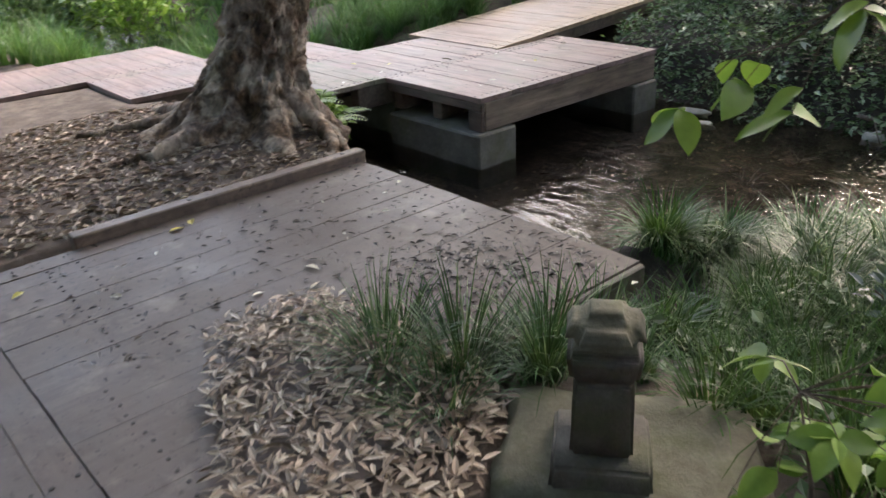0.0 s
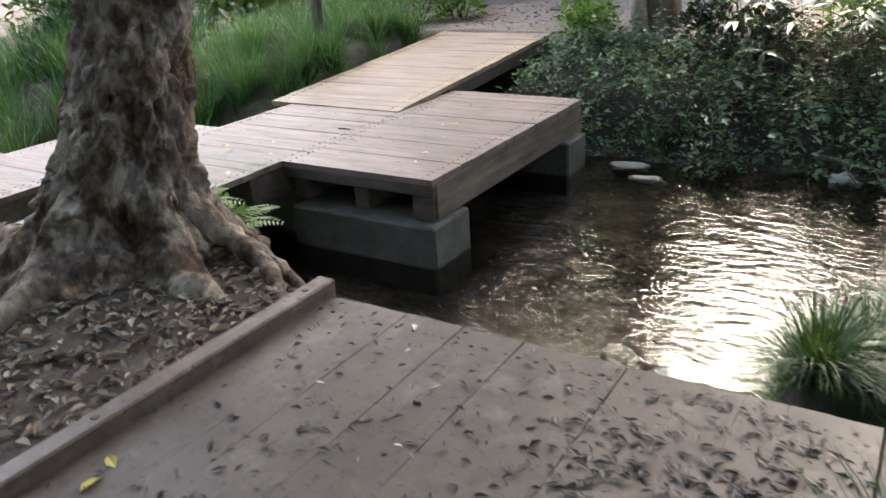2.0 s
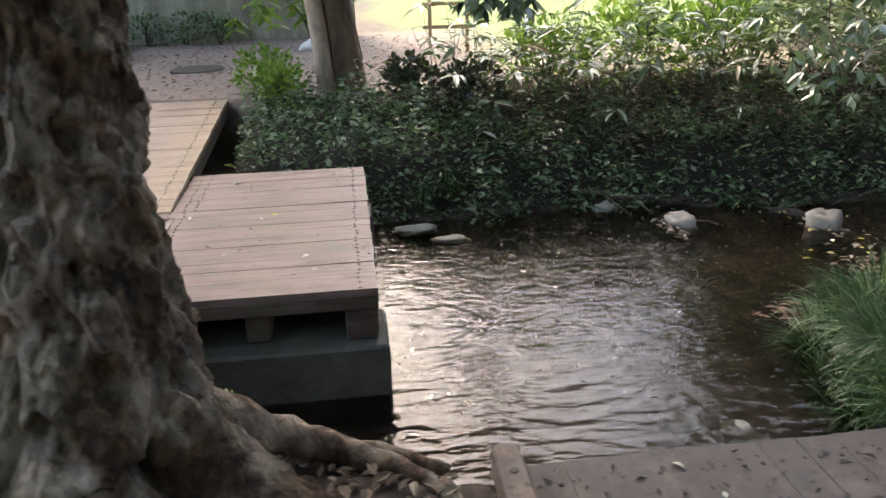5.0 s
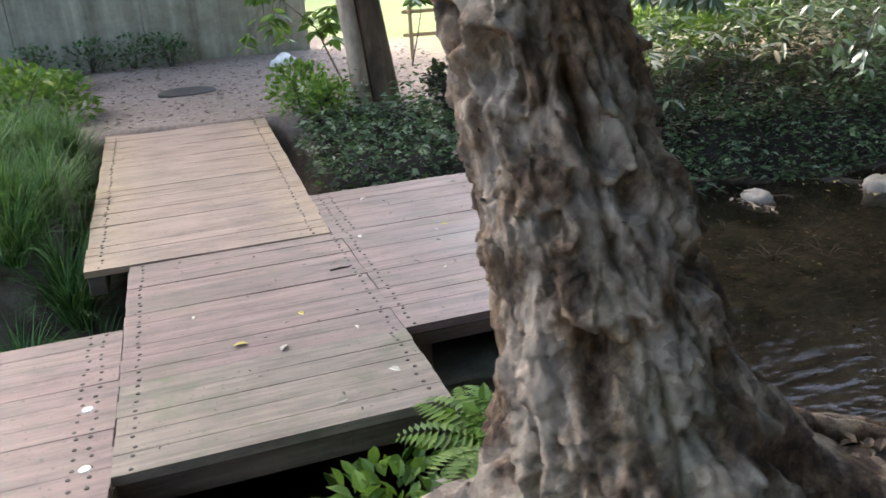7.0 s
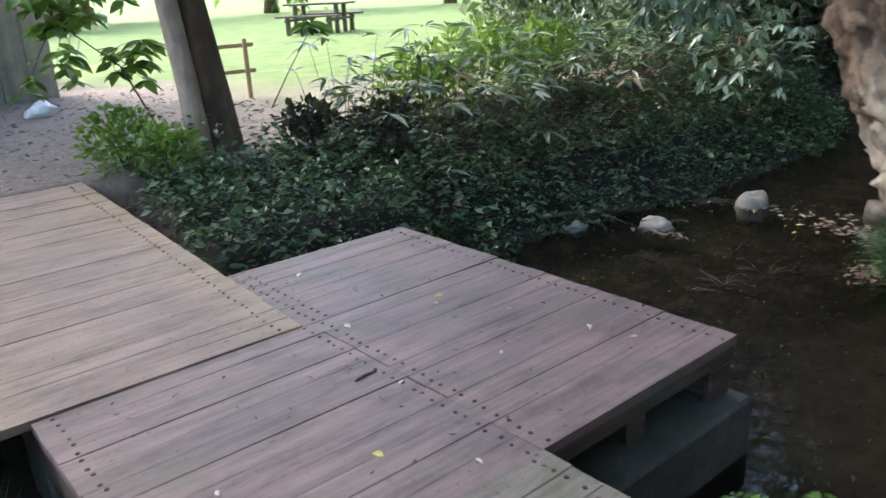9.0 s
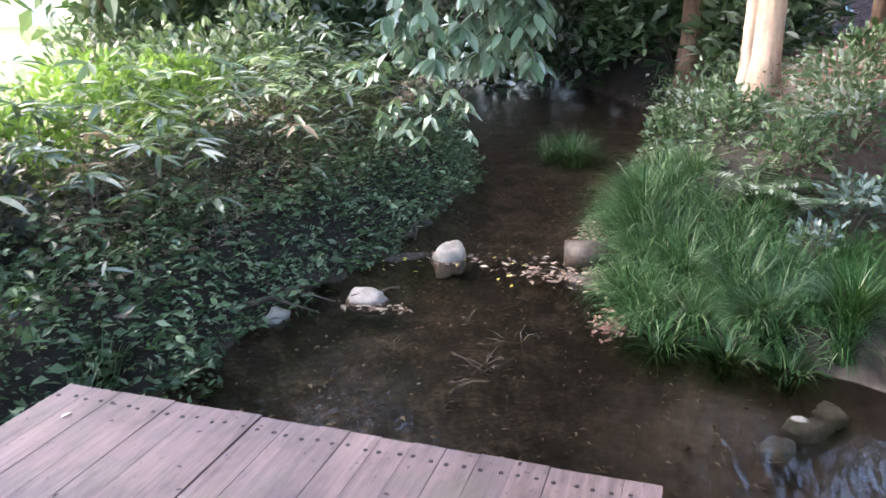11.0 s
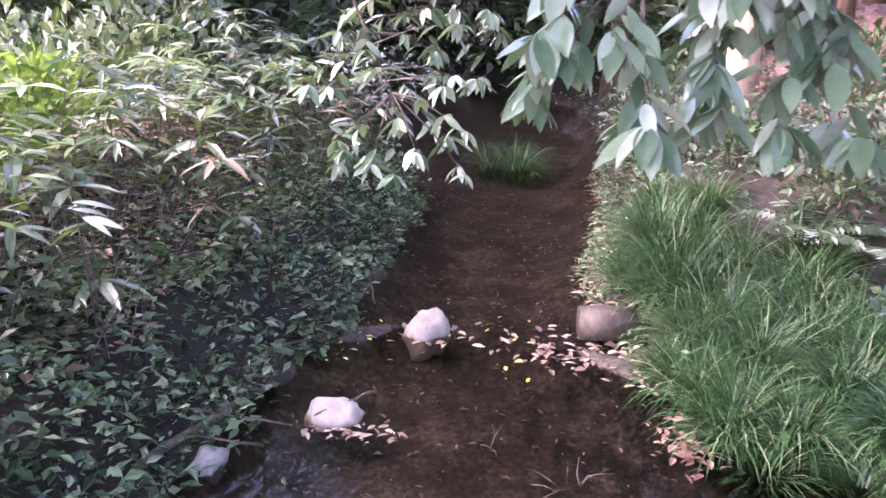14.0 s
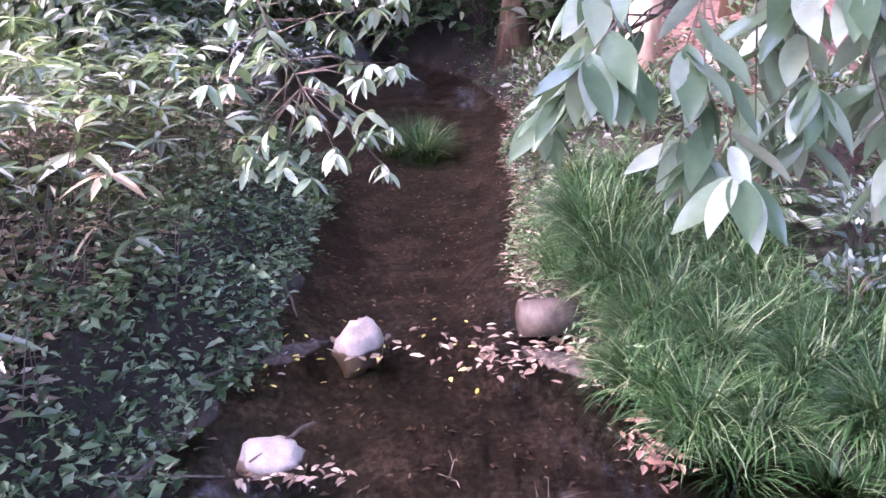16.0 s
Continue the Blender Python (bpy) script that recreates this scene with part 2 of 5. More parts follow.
M_PALELEAF = leafy("pale_fallen_leaf", [(0.0, (0.55, 0.50, 0.42)), (1.0, (0.75, 0.70, 0.62))], 0.5, 0.1, (0.5, 0.45, 0.35))
M_DEADLEAF = leafy("dry_straw_leaves", [(0.0, (0.19, 0.14, 0.085)), (1.0, (0.38, 0.31, 0.22))], 0.6, 0.15, (0.4, 0.3, 0.15))


def bark(name, stops, scale, patchy=False):
    m, nt, p = mat(name)
    v = coords(nt, (1, 1, 0.45 if patchy else 0.2))
    a = nz(nt, v, scale, 8, 0.7)
    b = nz(nt, coords(nt, (1, 1, 0.6)), scale * 0.35, 5, 0.65)
    c = ramp(nt, a, stops)
    c = mixc(nt, 0.85, c, ramp(nt, b, [(0.36, (0.42, 0.38, 0.36)), (0.62, (1.25, 1.2, 1.12))]), "MULTIPLY")
    if patchy:
        peel = ramp(nt, nz(nt, coords(nt, (1, 1, 0.7)), 4.5, 6, 0.6), [(0.44, (0, 0, 0)), (0.56, (1, 1, 1))])
        c = mixc(nt, peel, mixc(nt, 1.0, c, (0.6, 0.52, 0.45), "MULTIPLY"), mixc(nt, 0.4, c, (0.52, 0.46, 0.39)))
        algae = ramp(nt, nz(nt, coords(nt), 2.2, 5, 0.6), [(0.55, (0, 0, 0)), (0.72, (0.45, 0.45, 0.45))])
        c = mixc(nt, algae, c, (0.17, 0.175, 0.11))
    lk(nt, c, p.inputs["Base Color"])
    p.inputs["Roughness"].default_value = 0.85
    if patchy:
        flakes = nd(nt, "ShaderNodeTexVoronoi", Scale=30.0)
        wob = nt.nodes.new("ShaderNodeVectorMath")
        wob.operation = "MULTIPLY_ADD"
        wn2 = nd(nt, "ShaderNodeTexNoise", Scale=14.0, Detail=3.0)
        lk(nt, coords(nt), wn2.inputs["Vector"])
        lk(nt, wn2.outputs["Color"], wob.inputs[0])
        wob.inputs[1].default_value = (0.06, 0.06, 0.06)
        lk(nt, coords(nt, (1, 1, 0.55)), wob.inputs[2])
        lk(nt, wob.outputs[0], flakes.inputs["Vector"])
        grey = nt.nodes.new("ShaderNodeSeparateColor")
        lk(nt, flakes.outputs["Color"], grey.inputs[0])
        tone = ramp(nt, grey.outputs[0], [(0.0, (0.55, 0.5, 0.46)), (0.6, (1.0, 0.97, 0.93)), (1.0, (1.5, 1.45, 1.35))])
        lk(nt, mixc(nt, 0.7, c, tone, "MULTIPLY"), p.inputs["Base Color"])
        tall = nt.nodes.new("ShaderNodeMath")
        tall.operation = "MULTIPLY_ADD"
        lk(nt, grey.outputs[0], tall.inputs[0])
        tall.inputs[1].default_value = 0.5
        lk(nt, a, tall.inputs[2])
        bump(nt, p, tall.outputs[0], 1.0, 0.022)
    else:
        bump(nt, p, a, 0.9, 0.03)
    return m


M_BARK = bark("knobbly_grey_bark", [(0.34, (0.062, 0.043, 0.031)), (0.48, (0.205, 0.153, 0.114)), (0.66, (0.47, 0.385, 0.305))], 17, True)
M_BARK2 = bark("smooth_brown_bark", [(0.3, (0.07, 0.045, 0.03)), (0.5, (0.14, 0.096, 0.066)), (0.75, (0.24, 0.175, 0.125))], 8)
M_PALEBARK = bark("pale_pinkish_bark", [(0.3, (0.36, 0.26, 0.19)), (0.5, (0.55, 0.43, 0.34)), (0.75, (0.70, 0.59, 0.49))], 6)
M_TWIG = bark("grey_brown_twig", [(0.3, (0.08, 0.064, 0.05)), (0.6, (0.17, 0.142, 0.115)), (0.8, (0.27, 0.235, 0.2))], 20)


def ground_material():
    m, nt, p = mat("ground_soil")
    v = coords(nt)

    def zone(n):
        a = nt.nodes.new("ShaderNodeAttribute")
        a.attribute_name = n
        return a.outputs["Fac"]
    soil = ramp(nt, nz(nt, v, 7, 8, 0.7), [(0.3, (0.05, 0.036, 0.027)), (0.5, (0.11, 0.082, 0.064)), (0.75, (0.20, 0.16, 0.13))])
    grass = ramp(nt, nz(nt, v, 2.2, 7, 0.7), [(0.3, (0.11, 0.18, 0.04)), (0.55, (0.19, 0.27, 0.07)), (0.8, (0.30, 0.33, 0.14))])
    gravel = ramp(nt, nz(nt, v, 22, 6, 0.75), [(0.3, (0.14, 0.104, 0.082)), (0.52, (0.26, 0.203, 0.17)), (0.75, (0.4, 0.33, 0.285))])
    red = ramp(nt, nz(nt, v, 12, 7, 0.72), [(0.3, (0.12, 0.06, 0.048)), (0.52, (0.27, 0.15, 0.12)), (0.75, (0.44, 0.29, 0.24))])
    bed = ramp(nt, nz(nt, v, 3.2, 8, 0.72), [(0.34, (0.02, 0.016, 0.013)), (0.5, (0.056, 0.045, 0.037)), (0.68, (0.15, 0.127, 0.106))])
    bed = mixc(nt, 0.9, bed, ramp(nt, nz(nt, v, 26, 5, 0.72), [(0.38, (0.35, 0.33, 0.32)), (0.5, (0.9, 0.88, 0.86)), (0.66, (1.7, 1.6, 1.5))]), "MULTIPLY")
    silt = ramp(nt, nz(nt, v, 6, 7, 0.7), [(0.3, (0.10, 0.082, 0.066)), (0.55, (0.18, 0.15, 0.122)), (0.75, (0.26, 0.222, 0.185))])
    c = mixc(nt, zone("zone_bed"), soil, mixc(nt, zone("zone_silt"), bed, silt))
    # dark bank soil; the shade under the leaf cover is put into its colour
    shaded_humus = ramp(nt, nz(nt, v, 14, 7, 0.7), [(0.3, (0.012, 0.010, 0.008)), (0.55, (0.035, 0.028, 0.021)), (0.8, (0.075, 0.058, 0.043))])
    c = mixc(nt, zone("zone_shaded_humus"), c, shaded_humus)
    c = mixc(nt, zone("zone_slope"), c, red)
    c = mixc(nt, zone("zone_meadow"), c, grass)
    c = mixc(nt, zone("zone_path"), c, gravel)
    lk(nt, c, p.inputs["Base Color"])
    p.inputs["Roughness"].default_value = 0.9
    bump(nt, p, nz(nt, v, 30, 6, 0.75), 0.7, 0.02)
    return m


M_GROUND = ground_material()


def water_material():
    m, nt, p = mat("stream_water")
    v = coords(nt, (1.0, 1.0, 1.0))
    v2 = coords(nt, (0.7, 2.2, 1.0))
    a = nz(nt, coords(nt, (0.75, 1.5, 1.0)), 11, 2, 0.5)
    b = nz(nt, v2, 4.0, 2, 0.5)
    s = nt.nodes.new("ShaderNodeMath")
    s.operation = "ADD"
    lk(nt, a, s.inputs[0])
    lk(nt, b, s.inputs[1])
    bp = nd(nt, "ShaderNodeBump", Strength=0.22, Distance=0.05)
    lk(nt, s.outputs[0], bp.inputs["Height"])
    gl = nt.nodes.new("ShaderNodeBsdfGlossy")
    gl.inputs["Roughness"].default_value = 0.01
    lk(nt, bp.outputs[0], gl.inputs["Normal"])
    tr = nt.nodes.new("ShaderNodeBsdfTransparent")
    tr.inputs[0].default_value = (0.77, 0.70, 0.62, 1)
    fr = nd(nt, "ShaderNodeFresnel", IOR=1.34)
    lk(nt, bp.outputs[0], fr.inputs["Normal"])
    mx = nt.nodes.new("ShaderNodeMixShader")
    lk(nt, fr.outputs[0], mx.inputs[0])
    lk(nt, tr.outputs[0], mx.inputs[1])
    lk(nt, gl.outputs[0], mx.inputs[2])
    lk(nt, mx.outputs[0], nt.nodes["Material Output"].inputs[0])
    nt.nodes.remove(p)
    return m


M_WATER = water_material()


# ---- mesh helpers ----
def smooth(me):
    me.polygons.foreach_set("use_smooth", [True] * len(me.polygons))
    return me


def mesh(name, verts, faces, material, soft=False):
    me = bpy.data.meshes.new(name)
    me.from_pydata([tuple(v) for v in verts], [], [tuple(f) for f in faces])
    me.materials.append(material)
    me.update()
    return smooth(me) if soft else me


def thing(name, label, category, at=(0, 0, 0), rot=(0, 0, 0), group=""):
    e = new(name)
    e.matrix_basis = pose(*at, *rot)
    return tagged(e, label, category, group)


def part(name, me, parent, m=None, label=""):
    ob = new(name, me)
    ob.parent = parent
    if m is not None:
        ob.matrix_basis = m
    return tagged(ob, label)


def slab_mesh(name, sx, sy, sz, material, chamfer=0.006):
    """A board or block, its top at z 0, with chamfered edges all round."""
    bm = bmesh.new()
    bmesh.ops.create_cube(bm, size=1.0)
    bmesh.ops.scale(bm, vec=(sx, sy, sz), verts=bm.verts)
    bmesh.ops.translate(bm, vec=(0, 0, -sz / 2), verts=bm.verts)
    if chamfer:
        bmesh.ops.bevel(bm, geom=bm.edges[:], offset=chamfer, segments=1, affect="EDGES")
    me = bpy.data.meshes.new(name)
    bm.to_mesh(me)
    bm.free()
    me.materials.append(material)
    return me


def tube_data(points, radii, sides=8, wob=0.0, rng=None):
    """A tapered tube along points."""
    P = [Vector(p) for p in points]
    V, F = [], []
    for i, (p, r) in enumerate(zip(P, radii)):
        d = (P[min(i + 1, len(P) - 1)] - P[max(i - 1, 0)]).normalized()
        u = d.cross(Vector((0.31, 0.95, 0.1))).normalized()
        w = d.cross(u)
        for k in range(sides):
            a = 2 * math.pi * k / sides
            q = r * (1 + (wob * (rng.random() - 0.5) if rng else 0))
            V.append(p + u * (q * math.cos(a)) + w * (q * math.sin(a)))
    n = len(P)
    for i in range(n - 1):
        for k in range(sides):
            a, b = i * sides + k, i * sides + (k + 1) % sides
            F.append((a, b, b + sides, a + sides))
    F.append(tuple(range(sides))[::-1])
    F.append(tuple((n - 1) * sides + k for k in range(sides)))
    return V, F


def join_data(pieces):
    V, F = [], []
    for v, f in pieces:
        o = len(V)
        V.extend(v)
        F.extend(tuple(i + o for i in q) for q in f)
    return V, F


def unit(a):
    return a / np.maximum(np.linalg.norm(a, axis=-1, keepdims=True), 1e-9)


def leaves_data(P, D, U, L, W, droop=0.25, fold=0.18, fine=True):
    """Leaves from base P along D with upper side U: pointed, folded along the midrib, drooping towards the tip."""
    P, D, U = np.asarray(P, float), unit(np.asarray(D, float)), np.asarray(U, float)
    S = unit(np.cross(D, U))
    N = np.cross(S, D)
    L, W = np.asarray(L, float)[:, None], np.asarray(W, float)[:, None]
    down = np.array([0, 0, -1.0])

    def pt(t, s, up):
        return P + D * (L * t) + S * (W * 0.5 * s) + N * (W * up) + down * (L * droop * t * t)
    if fine:
        rows = [pt(0, 0, 0), pt(0.32, -1, fold), pt(0.32, 0, 0), pt(0.32, 1, fold), pt(0.68, -0.78, fold), pt(0.68, 0, 0), pt(0.68, 0.78, fold), pt(1, 0, 0)]
        face = [(0, 1, 2), (0, 2, 3), (1, 4, 5, 2), (2, 5, 6, 3), (4, 7, 5), (5, 7, 6)]
    else:
        rows = [pt(0, 0, 0), pt(0.45, -1, fold), pt(0.45, 1, fold), pt(1, 0, 0)]
        face = [(0, 1, 3), (0, 3, 2)]
    k = len(rows)
    V = np.stack(rows, 1).reshape(-1, 3)
    F = [tuple(i * k + j for j in q) for i in range(len(P)) for q in face]
    return V.tolist(), F


def blades_data(P, D, L, W, bend):
    """Grass blades: narrow strips that arch over from upright towards D."""
    P, D = np.asarray(P, float), unit(np.asarray(D, float))
    L, W, bend = (np.asarray(a, float)[:, None] for a in (L, W, bend))
    S = np.cross(D, np.array([0, 0, 1.0]))
    up = np.array([0, 0, 1.0])
    rows = []
    c = P.copy()
    steps = 4
    for i in range(steps + 1):
        t = i / steps
        w = W * (1 - t) ** 0.7 * 0.5
        if i < steps:
            rows += [c - S * w, c + S * w]
        else:
            rows += [c]
        ang = bend * (0.12 + 0.95 * (t + 0.12))
        c = c + (up * np.cos(ang) + D * np.sin(ang)) * (L / steps)
    V = np.stack(rows, 1).reshape(-1, 3)
    k = 2 * steps + 1
    face = [(2 * i, 2 * i + 1, 2 * i + 3, 2 * i + 2) for i in range(steps - 1)] + [(2 * steps - 2, 2 * steps - 1, 2 * steps)]
    F = [tuple(i * k + j for j in q) for i in range(len(P)) for q in face]
    return V.tolist(), F


def sstep(a, b, x):
    t = np.clip((x - a) / (b - a), 0, 1)
    return t * t * (3 - 2 * t)


# ---- ground: one sheet with the stream's channel, the banks, the slope and the meadow ----
WATER = -0.56
FAR_X = [-60, -6, -2, -1.2, 0.0, 1.5, 3.6, 4.1, 4.8, 7.3, 10, 15, 22, 60]
FAR_Y = [1.0, 1.1, 1.3, 1.9, 2.55, 2.62, 2.66, 2.52, 2.38, 2.4, 3.45, 5.3, 8.2, 26]
NEAR_X = [-60, -6, -2, -1.2, -0.75, -0.45, 0.0, 0.4, 0.9, 1.5, 2.4, 3.1, 3.35, 3.5, 3.7, 4.3, 4.9, 5.9, 7.7, 9, 11.3, 14, 20, 60]
NEAR_Y = [-0.9, -0.8, -1.2, -1.3, -1.15, -0.92, -0.64, -0.66, -0.98, -1.15, -1.3, -1.27, -1.05, -0.6, -0.02, 0.47, 0.68, 0.85, 0.62, 0.68, 0.4, 0.9, 4.0, 21]


def bumps(x, y):
    return 0.5 * (np.sin(3.1 * x + 1.7 * y) * np.sin(2.3 * y - 1.1 * x) + 0.6 * np.sin(7.3 * x - 2.2 * y + 1) * np.sin(6.1 * y + 0.7 * x))


def zones(x, y):
    """Height and the ground's cover at a place on the plan."""
    x, y = np.asarray(x, float), np.asarray(y, float)
    sf = y - np.interp(x, FAR_X, FAR_Y)
    sn = np.interp(x, NEAR_X, NEAR_Y) - y
    wet = np.minimum(-sf, -sn)
    bed = WATER - 0.17 * sstep(0.0, 0.5, wet) + 0.025 * bumps(x * 2, y * 2)
    # a low sill of gravel crosses the stream between two stones
    bed = bed + 0.13 * np.exp(-((x - 4.75 + 0.25 * np.sin(3 * y)) / 0.16) ** 2) * sstep(0, 0.3, wet)
    far = WATER + 0.45 * sstep(-0.02, 0.55, sf) + 0.32 * sstep(0.35, 1.9, sf) + 0.03 * bumps(x, y) * sstep(0.1, 0.6, sf)
    flat = -0.05 - 0.36 * sstep(3.45, 3.9, x) * sstep(-2.3, -1.3, y)
    flat = flat - 0.12 * ((x > 1.52) & (x < 4.0) & (y > -3.75)) - 0.07 * ((y < -3.75) & (x > 1.2))
    flat = flat - 0.14 * ((x < -1.15) & (y > -1.8)) - 0.1 * ((x < -2.28) & (x > -3.6))
    flat = flat + 0.05 * np.exp(-(((x - 0.3) / 0.9) ** 2 + ((y + 1.7) / 0.8) ** 2))
    near_low = WATER + (flat - WATER) * sstep(-0.02, 0.4, sn)
    slope = WATER + 0.42 * sstep(-0.02, 0.5, sn) + 0.42 * np.clip(sn - 0.45, 0, 14)
    w = sstep(4.4, 7.0, x - 3.2 * sstep(1.6, 3.6, sn))
    near = near_low * (1 - w) + slope * w + 0.02 * bumps(x * 1.5, y * 1.5) * sstep(0.05, 0.5, sn)
    z = np.where(wet > 0, bed, np.where(sf > 0, far, near))
    under = sstep(-1.75, -1.6, x) * (1 - sstep(0.0, 0.3, x)) * (1 - sstep(4.1, 4.5, y)) * (sf > 0)
    z = z - np.maximum(z + 0.34, 0) * under
    meadow = sstep(2.2, 3.4, sf) * sstep(1.3, 2.6, x + 0.25 * np.sin(y))
    path = sstep(4.2, 4.6, y) * sstep(-2.0, -1.5, x + 0.2 * np.sin(3 * y)) * (1 - sstep(10.0, 10.5, y)) * (1 - sstep(2.2, 4.5, x))
    path = np.maximum(path, 0.75 * sstep(2.4, 3.0, sf) * (1 - sstep(4.6, 6.2, sf)) * sstep(1.5, 3.5, x) * (1 - sstep(8, 12, x)))
    red = sstep(1.2, 2.2, sn) * sstep(5.5, 8, x)
    silt = sstep(1.2, 1.8, x) * (1 - sstep(3.3, 4.2, x)) * (1 - sstep(-0.3, 0.6, y + 0.15 * np.sin(4 * x)))
    return z, {"zone_silt": silt, "zone_meadow": meadow, "zone_path": path, "zone_slope": red, "zone_bed": sstep(-0.05, 0.05, wet), "zone_shaded_humus": np.maximum(sstep(-0.05, 0.1, sf) * (1 - sstep(1.6, 2.1, sf)) * sstep(0.1, 0.4, x), sstep(-0.05, 0.06, sn) * sstep(2.7, 3.1, x) * (1 - sstep(1.2, 2.2, sn)))}


def ground_z(x, y):
    return float(zones(x, y)[0])


def axis(lo, hi, step, far):
    core = np.arange(lo, hi + 1e-6, step)
    grow = np.cumsum(step * 1.22 ** np.arange(1, 60))
    grow = grow[grow < far]
    return np.concatenate([lo - grow[::-1], core, hi + grow])


def build_ground():
    xs, ys = axis(-4.5, 13, 0.075, 600), axis(-6, 8, 0.075, 600)
    X, Y = np.meshgrid(xs, ys, indexing="ij")
    Z, zone = zones(X, Y)
    V = np.stack([X, Y, Z], -1).reshape(-1, 3)
    n, m = X.shape
    idx = np.arange(n * m).reshape(n, m)
    F = np.stack([idx[:-1, :-1], idx[1:, :-1], idx[1:, 1:], idx[:-1, 1:]], -1).reshape(-1, 4)
    me = mesh("ground", V.tolist(), F.tolist(), M_GROUND, True)
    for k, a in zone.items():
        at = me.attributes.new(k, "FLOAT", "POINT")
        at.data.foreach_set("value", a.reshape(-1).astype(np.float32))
    tagged(new("ground", me), "brown soil banks, gravel path and pale meadow", "ground", kind="structure")


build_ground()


def build_water():
    xs = np.concatenate([np.linspace(-40, -4, 20), np.linspace(-3.5, 14, 80), np.linspace(15, 50, 20)])
    V, F = [], []
    for x in xs:
        a, b = np.interp(x, NEAR_X, NEAR_Y) - 0.25, np.interp(x, FAR_X, FAR_Y) + 0.25
        for t in np.linspace(0, 1, 12):
            V.append((x, a + (b - a) * t, WATER))
    for i in range(len(xs) - 1):
        for j in range(11):
            k = i * 12 + j
            F.append((k, k + 12, k + 13, k + 1))
    tagged(new("water", mesh("water", V, F, M_WATER, True)), "shallow clear brown stream with ripples and sky reflections", "stream", kind="structure")


build_water()
RNG = np.random.default_rng(7)


# ---- decks ----
def screws_data(spots, r=0.008, h=0.0025):
    V, F = [], []
    for x, y, z in spots:
        o = len(V)
        for k in range(6):
            a = k * math.pi / 3
            V.append((x + r * math.cos(a), y + r * math.sin(a), z + h))
            V.append((x + 1.25 * r * math.cos(a), y + 1.25 * r * math.sin(a), z - 0.001))
        F.append(tuple(o + 2 * k for k in range(6)))
        for k in range(6):
            n = (k + 1) % 6
            F.append((o + 2 * k, o + 2 * k + 1, o + 2 * n + 1, o + 2 * n))
    return V, F


def planks(parent, x0, x1, y0, y1, z, along, pitch, material, screw_rows, thick=0.04, seed=0, gap=0.0014, wob=0.0018, chamfer=0.001):
    """Boards along x (0) or y (1); screw_rows: where across the boards' length the screws stand."""
    r = random.Random(seed)
    span, run = ((y0, y1), (x0, x1)) if along == 0 else ((x0, x1), (y0, y1))
    n = max(1, round((span[1] - span[0]) / pitch))
    w = (span[1] - span[0]) / n
    length = run[1] - run[0]
    size = (length, w - gap) if along == 0 else (w - gap, length)
    me = slab_mesh("plank", *size, thick, material, chamfer)
    spots = []
    for i in range(n):
        c = span[0] + w * (i + 0.5)
        mid = (run[0] + run[1]) / 2 + r.uniform(-0.004, 0.004)
        dz = r.uniform(-wob, 0.75 * wob)
        at = (mid, c) if along == 0 else (c, mid)
        part("plank", me, parent, pose(at[0], at[1], z + dz, r.uniform(-0.15, 0.15), r.uniform(-0.15, 0.15), r.uniform(-0.12, 0.12)))
        for s in screw_rows:
            for e in (-0.28, 0.28):
                q = c + e * w + r.uniform(-0.006, 0.006)
                ss = s + r.uniform(-0.008, 0.008)
                spots.append((ss, q, z + dz) if along == 0 else (q, ss, z + dz))
    ob = part("screw_heads", mesh("screw_heads", *screws_data(spots), M_SCREW), parent, label="dark rusty screw heads")
    tagged(ob, kind="stuff")


def block(name, parent, x0, x1, y0, y1, z0, z1, material, label="", chamfer=0.008):
    return part(name, slab_mesh(name, x1 - x0, y1 - y0, z1 - z0, material, chamfer), parent, pose((x0 + x1) / 2, (y0 + y1) / 2, z1), label)


PX, PY = 1.22, 2.335
platform = thing("wooden_platform", "weathered grey-brown timber platform on concrete footings in the stream", "platform")
planks(platform, 0.0, PX, 0.0, 1.45, 0.0, 0, 0.118, M_DECK, (0.05, 1.13), seed=1)
planks(platform, -0.045, PX, 1.452, PY, 0.0, 0, 0.118, M_DECK, (0.03, 0.10, 1.13), seed=2)
block("fascia", platform, 0.002, PX - 0.002, 0.004, 0.05, -0.115, -0.042, M_DARKWOOD, "damp dark front board")
block("side_beam", platform, PX - 0.125, PX - 0.006, 0.052, PY - 0.01, -0.278, -0.042, M_BEAM, "stained heavy side beam")
block("corner_post", platform, PX - 0.17, PX - 0.012, 0.012, 0.05, -0.279, -0.117, M_DARKWOOD, "short dark post")
block("joist", platform, 0.55, 0.67, 0.06, PY - 0.02, -0.278, -0.042, M_DARKWOOD)
block("joist", platform, 0.02, 0.14, 0.06, PY - 0.02, -0.278, -0.042, M_DARKWOOD)
block("footing", platform, 0.10, PX + 0.04, -0.075, 0.36, -0.95, -0.282, M_CONCRETE, "pale concrete footing block", 0.015)
block("footing", platform, 0.10, PX + 0.04, 1.95, 2.32, -0.95, -0.282, M_CONCRETE, "pale concrete footing block", 0.015)

